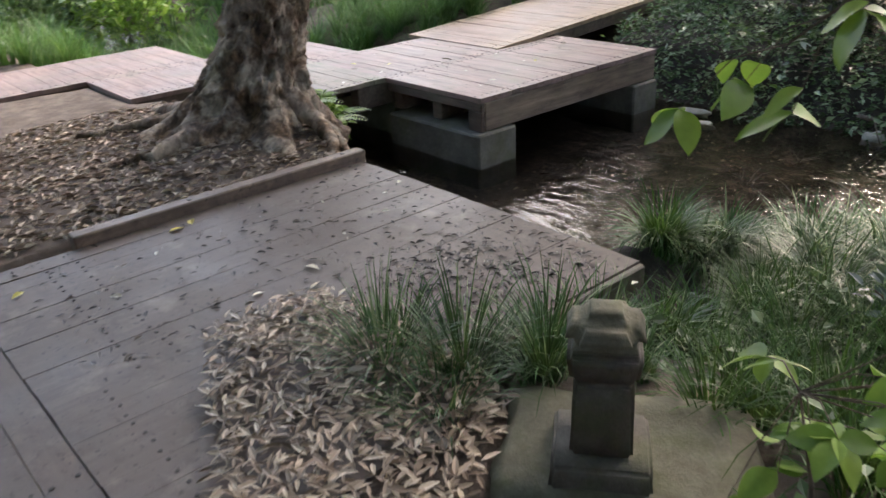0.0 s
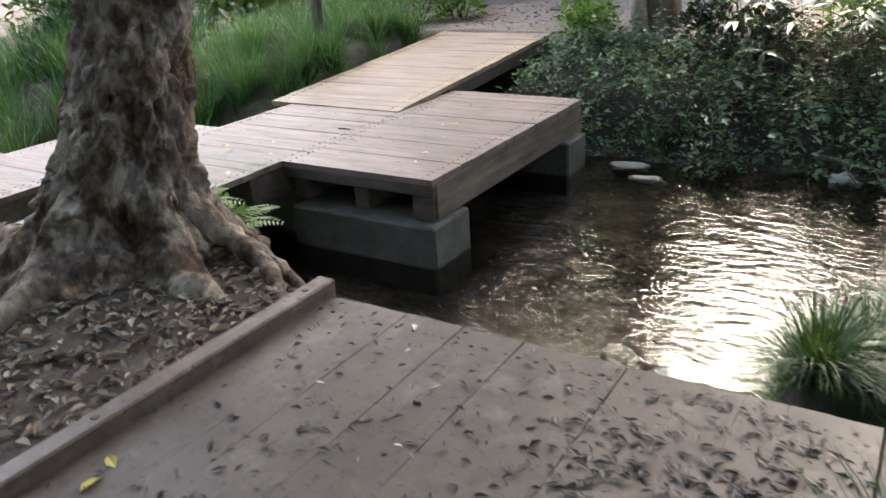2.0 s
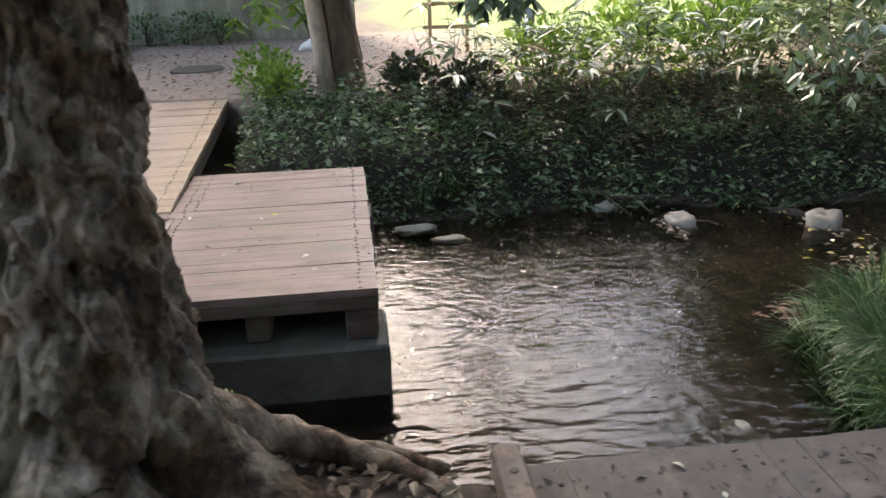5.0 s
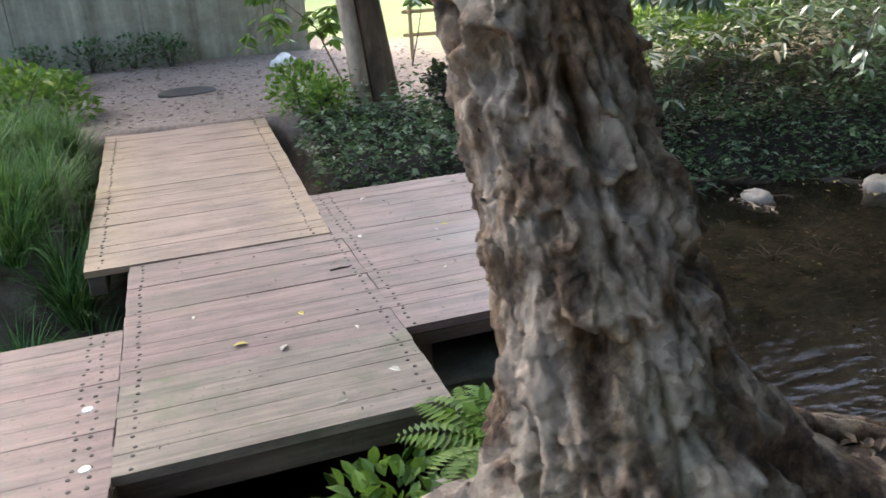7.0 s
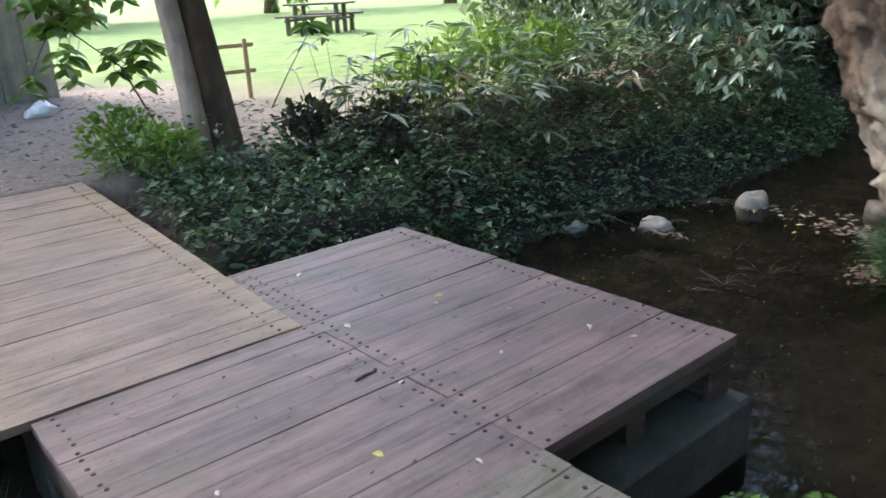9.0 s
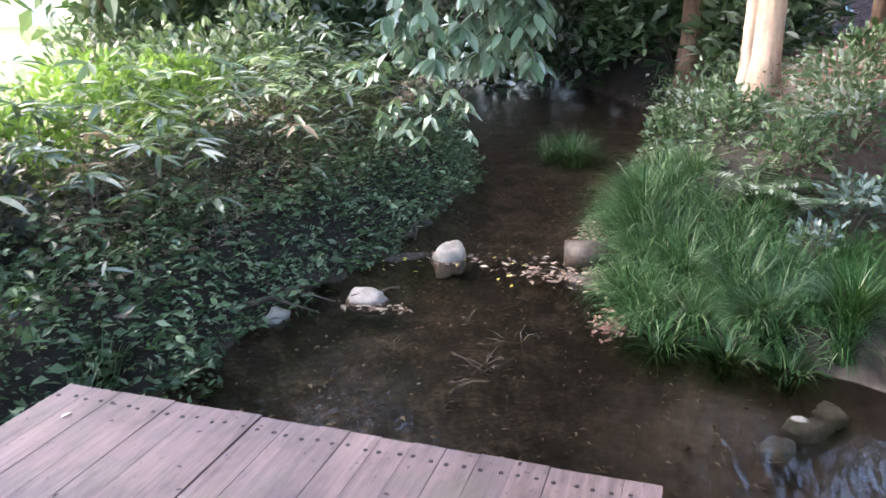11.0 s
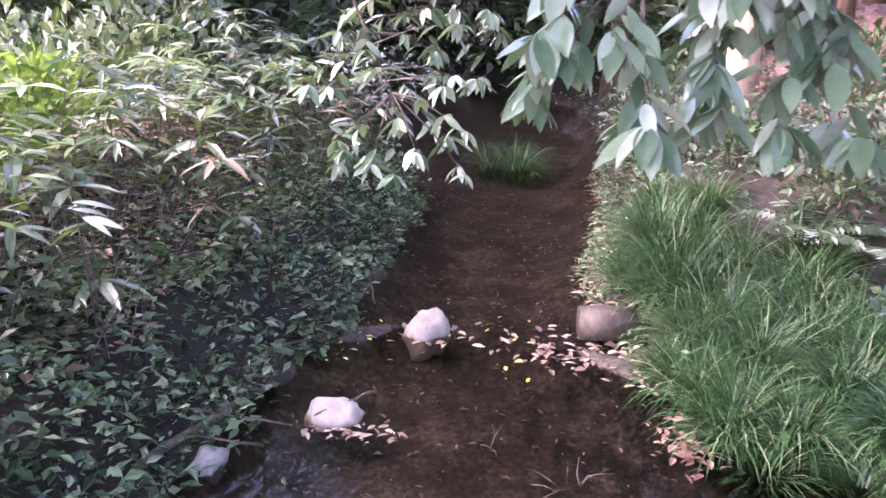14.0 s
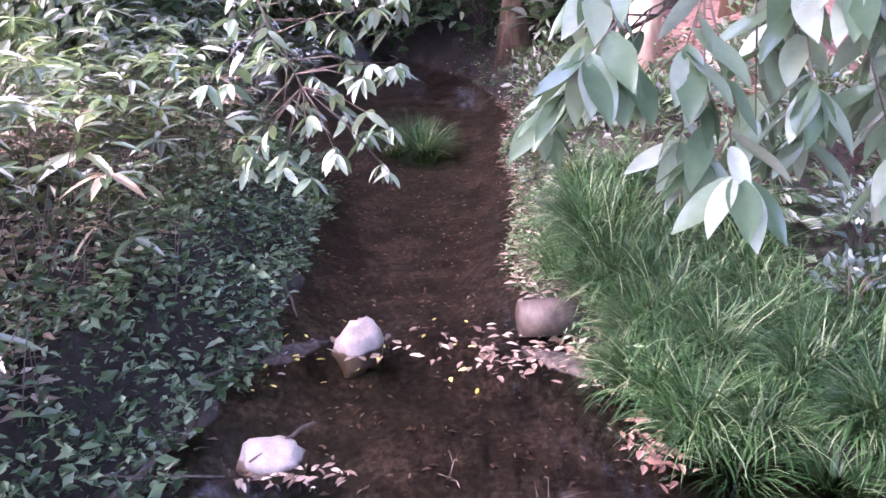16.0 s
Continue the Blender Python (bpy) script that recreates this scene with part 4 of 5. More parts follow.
for k, (sx, sy) in enumerate(((18.4, 19.0),)):
    sign = thing("sign_board", "white notice board on a post across the meadow", "sign", (sx, sy, 0.2), (0, 0, -45), "notice boards")
    block("post", sign, -0.05, 0.05, -0.05, 0.05, -0.1, 0.62, M_FENCE)
    block("board", sign, -0.4, 0.4, -0.09, -0.052, 0.45, 1.25, M_SIGN)

# ---- stones, log, debris in the stream ----
rock("stone", (3.72, 2.13, -0.575), (0.12, 0.145, 0.12), M_PALE_STONE, "pale pinkish rounded stone in the shallow water", 1, 10, 0.8, 0.45)
rock("stone", (4.76, 1.85, -0.585), (0.12, 0.14, 0.19), M_PALE_STONE, "pale angular stone on the gravel sill", 2, 30, 0.95, 0.55)
rock("stone", (2.86, -0.66, -0.615), (0.13, 0.08, 0.075), M_GREY_STONE, "pale flat stone at the water's edge", 3, -60, 0.8, 0.3)
rock("stone", (2.6, -0.5, -0.6), (0.11, 0.08, 0.06), M_GREY_STONE, "grey flat stone in the shallow water", 4, -20, 0.7, 0.6)
rock("stone", (3.08, -0.8, -0.64), (0.095, 0.075, 0.075), M_GREY_STONE, "pale rounded stone beside the sedges", 6, 40, 0.8, 0.3)
rock("stone", (3.22, 2.56, -0.57), (0.10, 0.075, 0.10), M_GREY_STONE, "small grey-green stone by the bank", 7, 0, 0.8)
rock("stone", (1.62, 2.42, -0.575), (0.17, 0.10, 0.05), M_GREY_STONE, "flat grey stone beside the platform", 8, 5, 0.7)
rock("stone", (1.85, 2.15, -0.585), (0.16, 0.07, 0.05), M_GREY_STONE, "flat grey stone beside the platform", 9, -5, 0.7)

log = thing("log", "short cut grey-brown log lying on the bank edge", "log", (4.92, 0.76, -0.47), (0, 90, 98))
part("bark_sleeve", mesh("bark_sleeve", *tube_data([(0, 0, -0.17), (0, 0, 0.0), (0, 0, 0.17)], (0.105, 0.11, 0.103), 20, 0.08, random.Random(3)), M_DARKWOOD, True), log)

sticks = []
for a, b, r in (((3.0, 2.75, -0.45), (3.95, 2.5, -0.50), 0.022), ((4.2, 2.62, -0.48), (4.6, 2.38, -0.53), 0.012), ((5.6, 2.45, -0.5), (5.1, 2.25, -0.53), 0.012),
                ((3.35, 2.35, -0.52), (3.15, 2.62, -0.38), 0.007), ((3.55, 2.28, -0.53), (3.3, 2.75, -0.33), 0.006), ((3.95, 1.98, -0.535), (3.6, 2.2, -0.50), 0.01)):
    rr = random.Random(hash(a) % 1000)
    pts = [Vector(a).lerp(Vector(b), i / 6) + Vector((rr.uniform(-1, 1), rr.uniform(-1, 1), rr.uniform(-1, 1))) * r * 0.9 for i in range(7)]
    ob = new("stick", mesh("stick", *tube_data(pts, [r * (1 - 0.08 * i) for i in range(7)], 8), M_TWIG, True))
    tagged(ob, "grey dead stick lying along the waterline", "stick", "sticks by the water")

for k, (sx, sy, n) in enumerate(((2.95, 1.05, 9), (3.35, 0.95, 7), (3.0, 1.65, 6), (2.75, 1.2, 6), (3.6, 1.35, 4))):
    rr = random.Random(50 + k)
    tw = thing("twig", "bare branching twig sticking out of the water", "twig", (sx, sy, WATER - 0.03), group="twigs in the water")
    for j in range(n):
        a = rr.uniform(0, 6.28)
        l = rr.uniform(0.08, 0.24)
        p0 = Vector((rr.uniform(-0.05, 0.05), rr.uniform(-0.05, 0.05), 0))
        p2 = p0 + Vector((math.cos(a) * l, math.sin(a) * l, rr.uniform(0.02, 0.09)))
        part("shoot", mesh("shoot", *tube_data([p0, (p0 + p2) / 2 + Vector((rr.uniform(-0.02, 0.02), rr.uniform(-0.02, 0.02), 0.02)), p2], (0.0035, 0.003, 0.0015), 5), M_TWIG, True), tw)


# ---- scattered leaves, litter ----
def flat_leaves(spots, size, rng, lift=0.004, fine=True, wide=(0.32, 0.5)):
    n = len(spots)
    P = np.array(spots, float) + np.array([0, 0, lift])
    a = rng.uniform(0, 6.283, n)
    D = np.stack([np.cos(a), np.sin(a), rng.uniform(-0.05, 0.25, n)], -1)
    U = unit(np.stack([rng.normal(0, 0.3, n), rng.normal(0, 0.3, n), np.ones(n)], -1))
    L = rng.uniform(*size, n)
    return leaves_data(P, D, U, L, L * rng.uniform(*wide, n), 0.1, rng.uniform(0.1, 0.35), fine)


def on_ground(n, x0, x1, y0, y1, rng, keep=None, lift=0.0):
    x, y = rng.uniform(x0, x1, n), rng.uniform(y0, y1, n)
    if keep is not None:
        k = keep(x, y)
        x, y = x[k], y[k]
    return np.stack([x, y, zones(x, y)[0] + lift], -1)


def stuff(name, data, material, label, category, soft=False):
    return tagged(new(name, mesh(name, *data, material, soft)), label, category, kind="stuff")


spots = np.concatenate([on_ground(3000, 2.95, 4.35, -3.75, -2.6, RNG, lambda x, y: ((x - 2.95) * 0.55 + (y + 3.0) * 0.25 < 0.75) & (y > -3.2 - (x - 3.0) * 0.46)), on_ground(200, 2.9, 3.2, -3.15, -2.75, RNG)])
spots[:, 2] = np.maximum(spots[:, 2], ZA + 0.003) + RNG.uniform(0.0, 0.045, len(spots))
M_DRIFT = leafy("curled_tan_leaves", [(0.0, (0.10, 0.068, 0.052)), (0.4, (0.27, 0.2, 0.155)), (0.8, (0.47, 0.375, 0.3)), (1.0, (0.66, 0.57, 0.47))], 0.5, 0.08, (0.3, 0.2, 0.1))
stuff("leaf_litter", flat_leaves(spots, (0.035, 0.085), RNG, wide=(0.2, 0.34)), M_DRIFT, "thick drift of dry brown fallen leaves beside the deck", "leaf litter")
spots = on_ground(5200, -1.1, 1.5, -3.6, -1.0, RNG, lambda x, y: ((x - 0.309) ** 2 + (y + 1.542) ** 2 > 0.2) & (((x - 0.2) / 1.35) ** 4 + ((y + 2.3) / 1.35) ** 4 < 1 + 0.45 * np.sin(7 * x + 4 * y)))
stuff("leaf_litter", flat_leaves(spots, (0.03, 0.085), RNG, 0.01), M_LITTER, "scattered dry leaves on the soil round the roots", "leaf litter")
spots = on_ground(6000, 6.5, 17, -9, 0.0, RNG, lambda x, y: np.interp(x, NEAR_X, NEAR_Y) - y > 1.2)
stuff("leaf_litter", flat_leaves(spots, (0.07, 0.15), RNG, 0.02, False), M_REDLITTER, "red-brown dry leaves covering the wooded slope", "leaf litter")
spots = on_ground(2000, -1.9, 2.8, 4.55, 9.8, RNG)
stuff("leaf_litter", flat_leaves(spots, (0.03, 0.07), RNG, 0.006, False), M_LITTER, "pale dry leaves strewn over the gravel path", "leaf litter")
# leaves caught on the sill and against the stones
spots = np.concatenate([np.stack([4.72 + 0.12 * RNG.normal(size=60), RNG.uniform(0.75, 2.5, 60), np.full(60, WATER + 0.006)], -1), np.stack([4.62 + 0.16 * RNG.normal(size=70), 0.95 + 0.2 * RNG.normal(size=70), np.full(70, WATER + 0.012)], -1)])
stuff("leaf_litter", flat_leaves(spots, (0.04, 0.09), RNG), M_LITTER, "pale dead leaves caught on the gravel sill", "leaf litter")
spots = np.stack([3.6 + 0.04 * RNG.normal(size=60), 2.04 + 0.15 * RNG.normal(size=60), np.full(60, WATER + 0.004)], -1)
stuff("leaf_litter", flat_leaves(spots, (0.02, 0.075), RNG, 0.002), M_LITTER, "pale brown debris caught round the stone", "leaf litter")
spots = np.stack([3.75 + 0.12 * RNG.normal(size=60), 0.42 + 0.06 * RNG.normal(size=60), WATER + RNG.uniform(0.0, 0.02, 60)], -1)
stuff("leaf_litter", flat_leaves(spots, (0.04, 0.09), RNG), M_REDLITTER, "reddish dead leaf pad at the foot of the sedge", "leaf litter")
spots = np.stack([4.6 + 0.25 * RNG.normal(size=26), RNG.uniform(1.2, 2.5, 26), np.full(26, WATER + 0.014)], -1)
stuff("leaf_litter", flat_leaves(spots, (0.03, 0.06), RNG), M_YELLOWLEAF, "yellow leaves floating by the gravel sill", "leaf litter")
# bits on the stream bed and afloat
spots = on_ground(3600, 1.3, 9.5, -0.6, 2.6, RNG, lambda x, y: (y > np.interp(x, NEAR_X, NEAR_Y) + 0.05) & (y < np.interp(x, FAR_X, FAR_Y) - 0.05))
stuff("stream_debris", flat_leaves(spots[::2], (0.02, 0.06), RNG, 0.01, False), M_LITTER, "sunken brown leaves on the stream bed", "debris")
# dark crumbs and twigs on the near deck
n = 700
spots = np.stack([RNG.uniform(1.65, 3.75, n), RNG.uniform(-3.6, -1.48, n), np.full(n, ZA)], -1)
spots = spots[~((spots[:, 0] > 2.95) & (spots[:, 1] < -2.66))]
near_grass = np.stack([RNG.normal(3.35, 0.28, 900), RNG.normal(-2.05, 0.33, 900), np.full(900, ZA)], -1)
near_grass = near_grass[(near_grass[:, 0] < 3.75) & (near_grass[:, 1] < -1.5) & (near_grass[:, 1] > -2.62)]
M_CRUMB = leafy("dark_damp_leaf_bits", [(0.0, (0.025, 0.02, 0.018)), (0.7, (0.06, 0.045, 0.038)), (1.0, (0.14, 0.11, 0.09))], 0.5, 0.0)
stuff("deck_debris", flat_leaves(np.concatenate([spots, near_grass]), (0.012, 0.055), RNG, 0.004, False), M_CRUMB, "dark leaf crumbs and twigs on the muddy deck", "debris")
n = 230
spots = np.stack([RNG.uniform(-1.4, 1.2, n), RNG.uniform(-0.6, 2.3, n), np.full(n, 0.002)], -1)
spots = spots[~((spots[:, 0] > 0) & (spots[:, 1] < 0.02)) & ~((spots[:, 0] < -0.05) & (spots[:, 1] > 1.4)) & (spots[:, 0] > -1.2)]
stuff("deck_debris", flat_leaves(spots, (0.01, 0.032), RNG, 0.003, False), M_CRUMB, "small dark leaf crumbs on the boards", "debris")


def fallen_leaf(at, size, turn, material, label):
    me = mesh("fallen_leaf", *leaves_data([(-size / 2, 0, 0)], [(1, 0, 0.1)], [(0.1, 0.2, 1)], [size], [size * 0.48], 0.12, 0.2), material)
    ob = new("fallen_leaf", me)
    ob.matrix_basis = pose(at[0], at[1], at[2] + 0.004, 0, 0, turn)
    tagged(ob, label, "leaf", "fallen leaves on the boards")


for i, (x, y, s, k) in enumerate(((-0.714, 0.158, 0.07, 1), (-0.539, 0.044, 0.06, 0), (-0.414, 0.363, 0.05, 1), (0.625, 1.267, 0.05, 1), (0.847, 0.498, 0.055, 0), (0.55, 1.2, 0.04, 0), (1.0, 2.15, 0.05, 0), (0.3, 2.05, 0.06, 0),
                                  (0.1, 1.3, 0.05, 0), (0.9, 0.3, 0.035, 0), (0.4, 0.6, 0.035, 0), (-0.2, 0.1, 0.04, 0), (0.75, 0.9, 0.03, 0), (-0.05, 0.7, 0.04, 0), (-0.9, 0.55, 0.035, 0), (-0.15, -0.35, 0.06, 0), (-0.4, -0.5, 0.05, 0))):
    fallen_leaf((x, y, 0.0), s, 57 * i, M_YELLOWLEAF if k else M_PALELEAF, "small yellow leaf on the boards" if k else "small pale dry leaf on the boards")
for i, (x, y, s, k) in enumerate(((2.714, -2.529, 0.085, 0), (1.78, -2.78, 0.085, 1), (1.74, -2.68, 0.08, 1), (2.42, -1.87, 0.05, 0), (2.12, -1.54, 0.05, 0), (2.04, -2.03, 0.035, 0), (2.76, -2.84, 0.06, 0), (1.99, -2.98, 0.045, 0), (2.3, -3.3, 0.06, 0), (1.95, -3.62, 0.07, 1), (2.5, -2.2, 0.03, 0), (2.2, -1.7, 0.035, 0))):
    fallen_leaf((x, y, ZA), s, 71 * i + 20, M_YELLOWLEAF if k else M_PALELEAF, "yellow leaf on the muddy deck" if k else "pale dry leaf on the muddy deck")
twig_me = mesh("twig", *tube_data([(-0.05, 0, 0.006), (0, 0.006, 0.007), (0.06, 0, 0.006)], (0.005, 0.006, 0.003), 6), M_TWIG, True)
tagged(new("twig", twig_me), "short brown twig on the boards", "twig").matrix_basis = pose(-0.126, 0.84, 0.0, 0, 0, 5)


# ---- sedge and grass clumps ----
def sedge_clump(at, r, h, n, material, label, seed, spread=1.0, group="sedge clumps on the banks", width=0.011):
    rng = np.random.default_rng(seed)
    n = int(n * 0.36)
    tufts = max(1, int((r / 0.15) ** 2))
    ta, tq = rng.uniform(0, 6.283, tufts), np.sqrt(rng.random(tufts)) * r * 0.85 * (tufts > 1)
    of = rng.integers(0, tufts, n)
    a, q = rng.uniform(0, 6.283, n), np.sqrt(rng.random(n)) * min(0.075, r * 0.6)
    P = np.stack([np.cos(ta[of]) * tq[of] + np.cos(a) * q, np.sin(ta[of]) * tq[of] + np.sin(a) * q, np.zeros(n)], -1)
    P[:, 2] = zones(P[:, 0] + at[0], P[:, 1] + at[1])[0] - at[2] - 0.02
    b = a + rng.normal(0, 0.5, n)
    D = np.stack([np.cos(b), np.sin(b), np.zeros(n)], -1)
    L = h * rng.uniform(0.7, 1.35, n) * rng.uniform(0.8, 1.2, tufts)[of]
    bend = np.clip((0.6 + 0.9 * q / 0.075) * spread * rng.uniform(0.5, 1.3, n), 0.12, 2.5)
    ob = thing("sedge_clump", label, "grass", at, group=group)
    tagged(part("blades", mesh("blades", *blades_data(P, D, L, width * rng.uniform(0.6, 1.3, n), bend), material), ob), kind="stuff")
    return ob


def clump(x, y, r, h, n, material, label, seed, **kw):
    return sedge_clump((x, y, max(ground_z(x, y), WATER)), r, h, n, material, label, seed, **kw)


M_BANKGRASS = leafy("green_bank_grass", [(0.0, (0.03, 0.10, 0.028)), (0.6, (0.08, 0.21, 0.06)), (0.93, (0.18, 0.33, 0.11)), (1.0, (0.24, 0.32, 0.16))], 0.5, spec=0.25)
GREEN = "lush green arching sedge clump on the stream bank"
for i, (x, y, r, h, n) in enumerate(((3.85, -0.35, 0.34, 0.44, 1300), (3.75, -0.02, 0.22, 0.4, 700), (4.1, 0.2, 0.22, 0.4, 700), (4.35, -0.1, 0.36, 0.46, 1300), (4.6, 0.38, 0.25, 0.42, 800), (4.9, 0.2, 0.32, 0.5, 1100), (5.35, 0.35, 0.4, 0.58, 1700), (5.9, 0.4, 0.4, 0.6, 1600), (6.4, 0.15, 0.35, 0.5, 1000), (5.4, -0.25, 0.4, 0.55, 900), (4.9, -0.35, 0.36, 0.45, 800), (4.5, -0.7, 0.4, 0.42, 800), (3.6, -0.55, 0.2, 0.38, 500), (3.55, -0.28, 0.16, 0.34, 500), (3.88, 0.22, 0.14, 0.34, 450), (4.35, 0.42, 0.14, 0.34, 450), (3.45, -0.62, 0.14, 0.3, 350), (4.15, -0.5, 0.3, 0.45, 700), (3.7, -0.42, 0.13, 0.42, 1000), (3.66, -0.72, 0.13, 0.38, 800), (3.5, -0.9, 0.12, 0.4, 500))):
    clump(x, y, r, h * (0.76 if (x < 3.95 and y < -0.2) or x > 5 else 0.95), n * 1.9, M_SEDGE, GREEN, 100 + i, width=0.013, spread=1.75)
clump(9.55, 1.65, 0.4, 0.5, 2600, M_SEDGE, "small green sedge island in midstream", 120, width=0.016, spread=1.5)
M_DECKSEDGE = leafy("deep_green_sedge_blades", [(0.0, (0.008, 0.036, 0.008)), (0.6, (0.02, 0.08, 0.016)), (0.93, (0.06, 0.15, 0.035)), (1.0, (0.2, 0.27, 0.14))], 0.5, spec=0.22)
for i, (x, y, r, h, n) in enumerate(((3.62, -0.8, 0.22, 0.34, 900), (3.95, -1.0, 0.28, 0.34, 1100), (4.25, -1.35, 0.3, 0.36, 1000), (4.4, -0.95, 0.3, 0.34, 900), (4.1, -1.65, 0.2, 0.32, 700), (4.7, -1.7, 0.35, 0.36, 900), (4.9, -1.2, 0.3, 0.34, 700), (4.55, -2.05, 0.22, 0.34, 500), (5.1, -2.0, 0.3, 0.36, 600))):
    clump(x, y, r, h, n, M_DECKSEDGE, "dark green sedge clump beside the deck", 140 + i, spread=1.3)
for i, (x, y, r, h, n) in enumerate(((3.55, -2.75, 0.14, 0.36, 420), (3.78, -2.55, 0.16, 0.36, 420), (3.78, -2.35, 0.1, 0.24, 240), (3.95, -2.8, 0.15, 0.34, 330), (4.05, -2.4, 0.15, 0.28, 320), (4.25, -2.15, 0.14, 0.26, 260), (3.92, -1.95, 0.12, 0.36, 330), (3.9, -2.2, 0.12, 0.34, 330), (3.98, -1.65, 0.12, 0.36, 300), (3.5, -2.62, 0.08, 0.26, 200), (3.7, -2.7, 0.1, 0.3, 260))):
    clump(x, y, r, h, n * 1.6, M_SEDGE, "grass tuft overhanging the deck edge", 160 + i, spread=1.2)
k = 0
for y in np.arange(1.35, 4.4, 0.42):
    for x in (-1.78, -2.25, -2.75, -3.3):
        k += 1
        xx, yy = x + RNG.uniform(-0.12, 0.12), y + RNG.uniform(-0.12, 0.12)
        clump(xx, yy, 0.28, 0.46, 1000, M_BANKGRASS, "arching grass beside the footbridge", 200 + k, spread=1.3)
for y in np.arange(0.9, 3.4, 0.8):
    for x in np.arange(-6.8, -3.7, 0.8):
        k += 1
        clump(x + RNG.uniform(-0.3, 0.3), y + RNG.uniform(-0.3, 0.3), 0.48, 0.6, 800, M_BANKGRASS if k % 3 else M_SEDGE, "tall grass beyond the boardwalk", 200 + k, width=0.014)
for y in np.arange(-4.5, 1.0, 0.8):
    for x in (-4.2, -4.9, -5.8):
        k += 1
        clump(x + RNG.uniform(-0.25, 0.25), y + RNG.uniform(-0.3, 0.3), 0.48, 0.5, 800, M_BANKGRASS if k % 3 else M_SEDGE, "tall grass beyond the boardwalk", 400 + k, width=0.014)
for i, (x, y) in enumerate(((1.7, 2.75), (1.95, 2.85))):
    clump(x, y, 0.12, 0.22, 160, M_SEDGE, "small grass tuft at the waterline", 300 + i)


# ---- ground cover, thicket and shrubs ----
def cover(n, x0, x1, y0, y1, keep, size, rng, height=0.12, wide=0.7):
    S = on_ground(n, x0, x1, y0, y1, rng, keep)
    m = len(S)
    lump = np.clip(0.55 + 0.9 * bumps(2.6 * S[:, 0], 2.6 * S[:, 1] + 2), 0.08, 1.4)
    S[:, 2] += rng.random(m) ** 1.3 * height * lump * 1.35
    a = rng.uniform(0, 6.283, m)
    D = np.stack([np.cos(a), np.sin(a), rng.uniform(-0.45, 0.85, m)], -1)
    U = unit(np.stack([rng.normal(0, 0.65, m), rng.normal(-0.25, 0.65, m), np.ones(m)], -1))
    L = size[0] + (size[1] - size[0]) * rng.random(m) ** 1.6
    return leaves_data(S, D, U, L, L * wide * rng.uniform(0.7, 1.2, m), 0.15, 0.15, False)


def far_side(a, b):
    return lambda x, y: (y - np.interp(x, FAR_X, FAR_Y) > a + 0.1 * np.sin(5 * x)) & (y - np.interp(x, FAR_X, FAR_Y) < b) & ((x > 0.15) | (y < 0))


def near_side(a, b):
    return lambda x, y: (np.interp(x, NEAR_X, NEAR_Y) - y > a) & (np.interp(x, NEAR_X, NEAR_Y) - y < b)


stuff("groundcover", cover(46000, 0.15, 9.5, 2.3, 5.4, lambda x, y: far_side(-0.14, 1.7)(x, y) & ((x < 2.3) | far_side(-0.14, 0.85)(x, y)), (0.028, 0.1), RNG, 0.34, 0.5), M_IVY, "dense dark green ground-cover leaves on the far bank", "groundcover")
stuff("groundcover", cover(15000, 2.2, 9.5, 2.9, 5.4, far_side(0.6, 1.9), (0.04, 0.12), RNG, 0.5, 0.4), M_UNDER, "undergrowth leaves coloured dark for the shade inside the bamboo grass thicket", "groundcover")
spots = on_ground(6000, 2.2, 9.5, 2.9, 5.4, RNG, far_side(0.45, 2.4))
stuff("leaf_litter", flat_leaves(spots, (0.05, 0.13), RNG, 0.02, False), M_LITTER, "brown dead leaves on the soil under the thicket", "leaf litter")
stuff("groundcover", cover(5000, 9.5, 17, 3.2, 9, far_side(-0.1, 2.2), (0.06, 0.13), RNG, 0.5), M_IVY, "dark leafy bank along the upper stream", "groundcover")
stuff("groundcover", cover(9000, 6.2, 15, -3, 1.4, near_side(-0.05, 1.9), (0.04, 0.10), RNG, 0.4), M_SASA, "mixed fern and shrub leaves on the wooded bank", "groundcover")
stuff("groundcover", cover(9000, 4.2, 9.5, -0.2, 1.4, near_side(-0.1, 0.45), (0.03, 0.08), RNG, 0.16, 0.4), M_IVY, "low green leaves along the near waterline", "groundcover")
spots = on_ground(6000, 4.2, 12, -0.3, 1.6, RNG, near_side(-0.12, 0.4))
stuff("leaf_litter", flat_leaves(spots, (0.04, 0.1), RNG, 0.015, False), M_LITTER, "brown dead leaves and bits along the near waterline", "leaf litter")
stuff("groundcover", cover(2600, 3.9, 7, -4.0, -0.6, lambda x, y: (x > 4.9) | (y > -2.0), (0.04, 0.09), RNG, 0.25), M_IVY, "low leaves under the sedges", "groundcover")


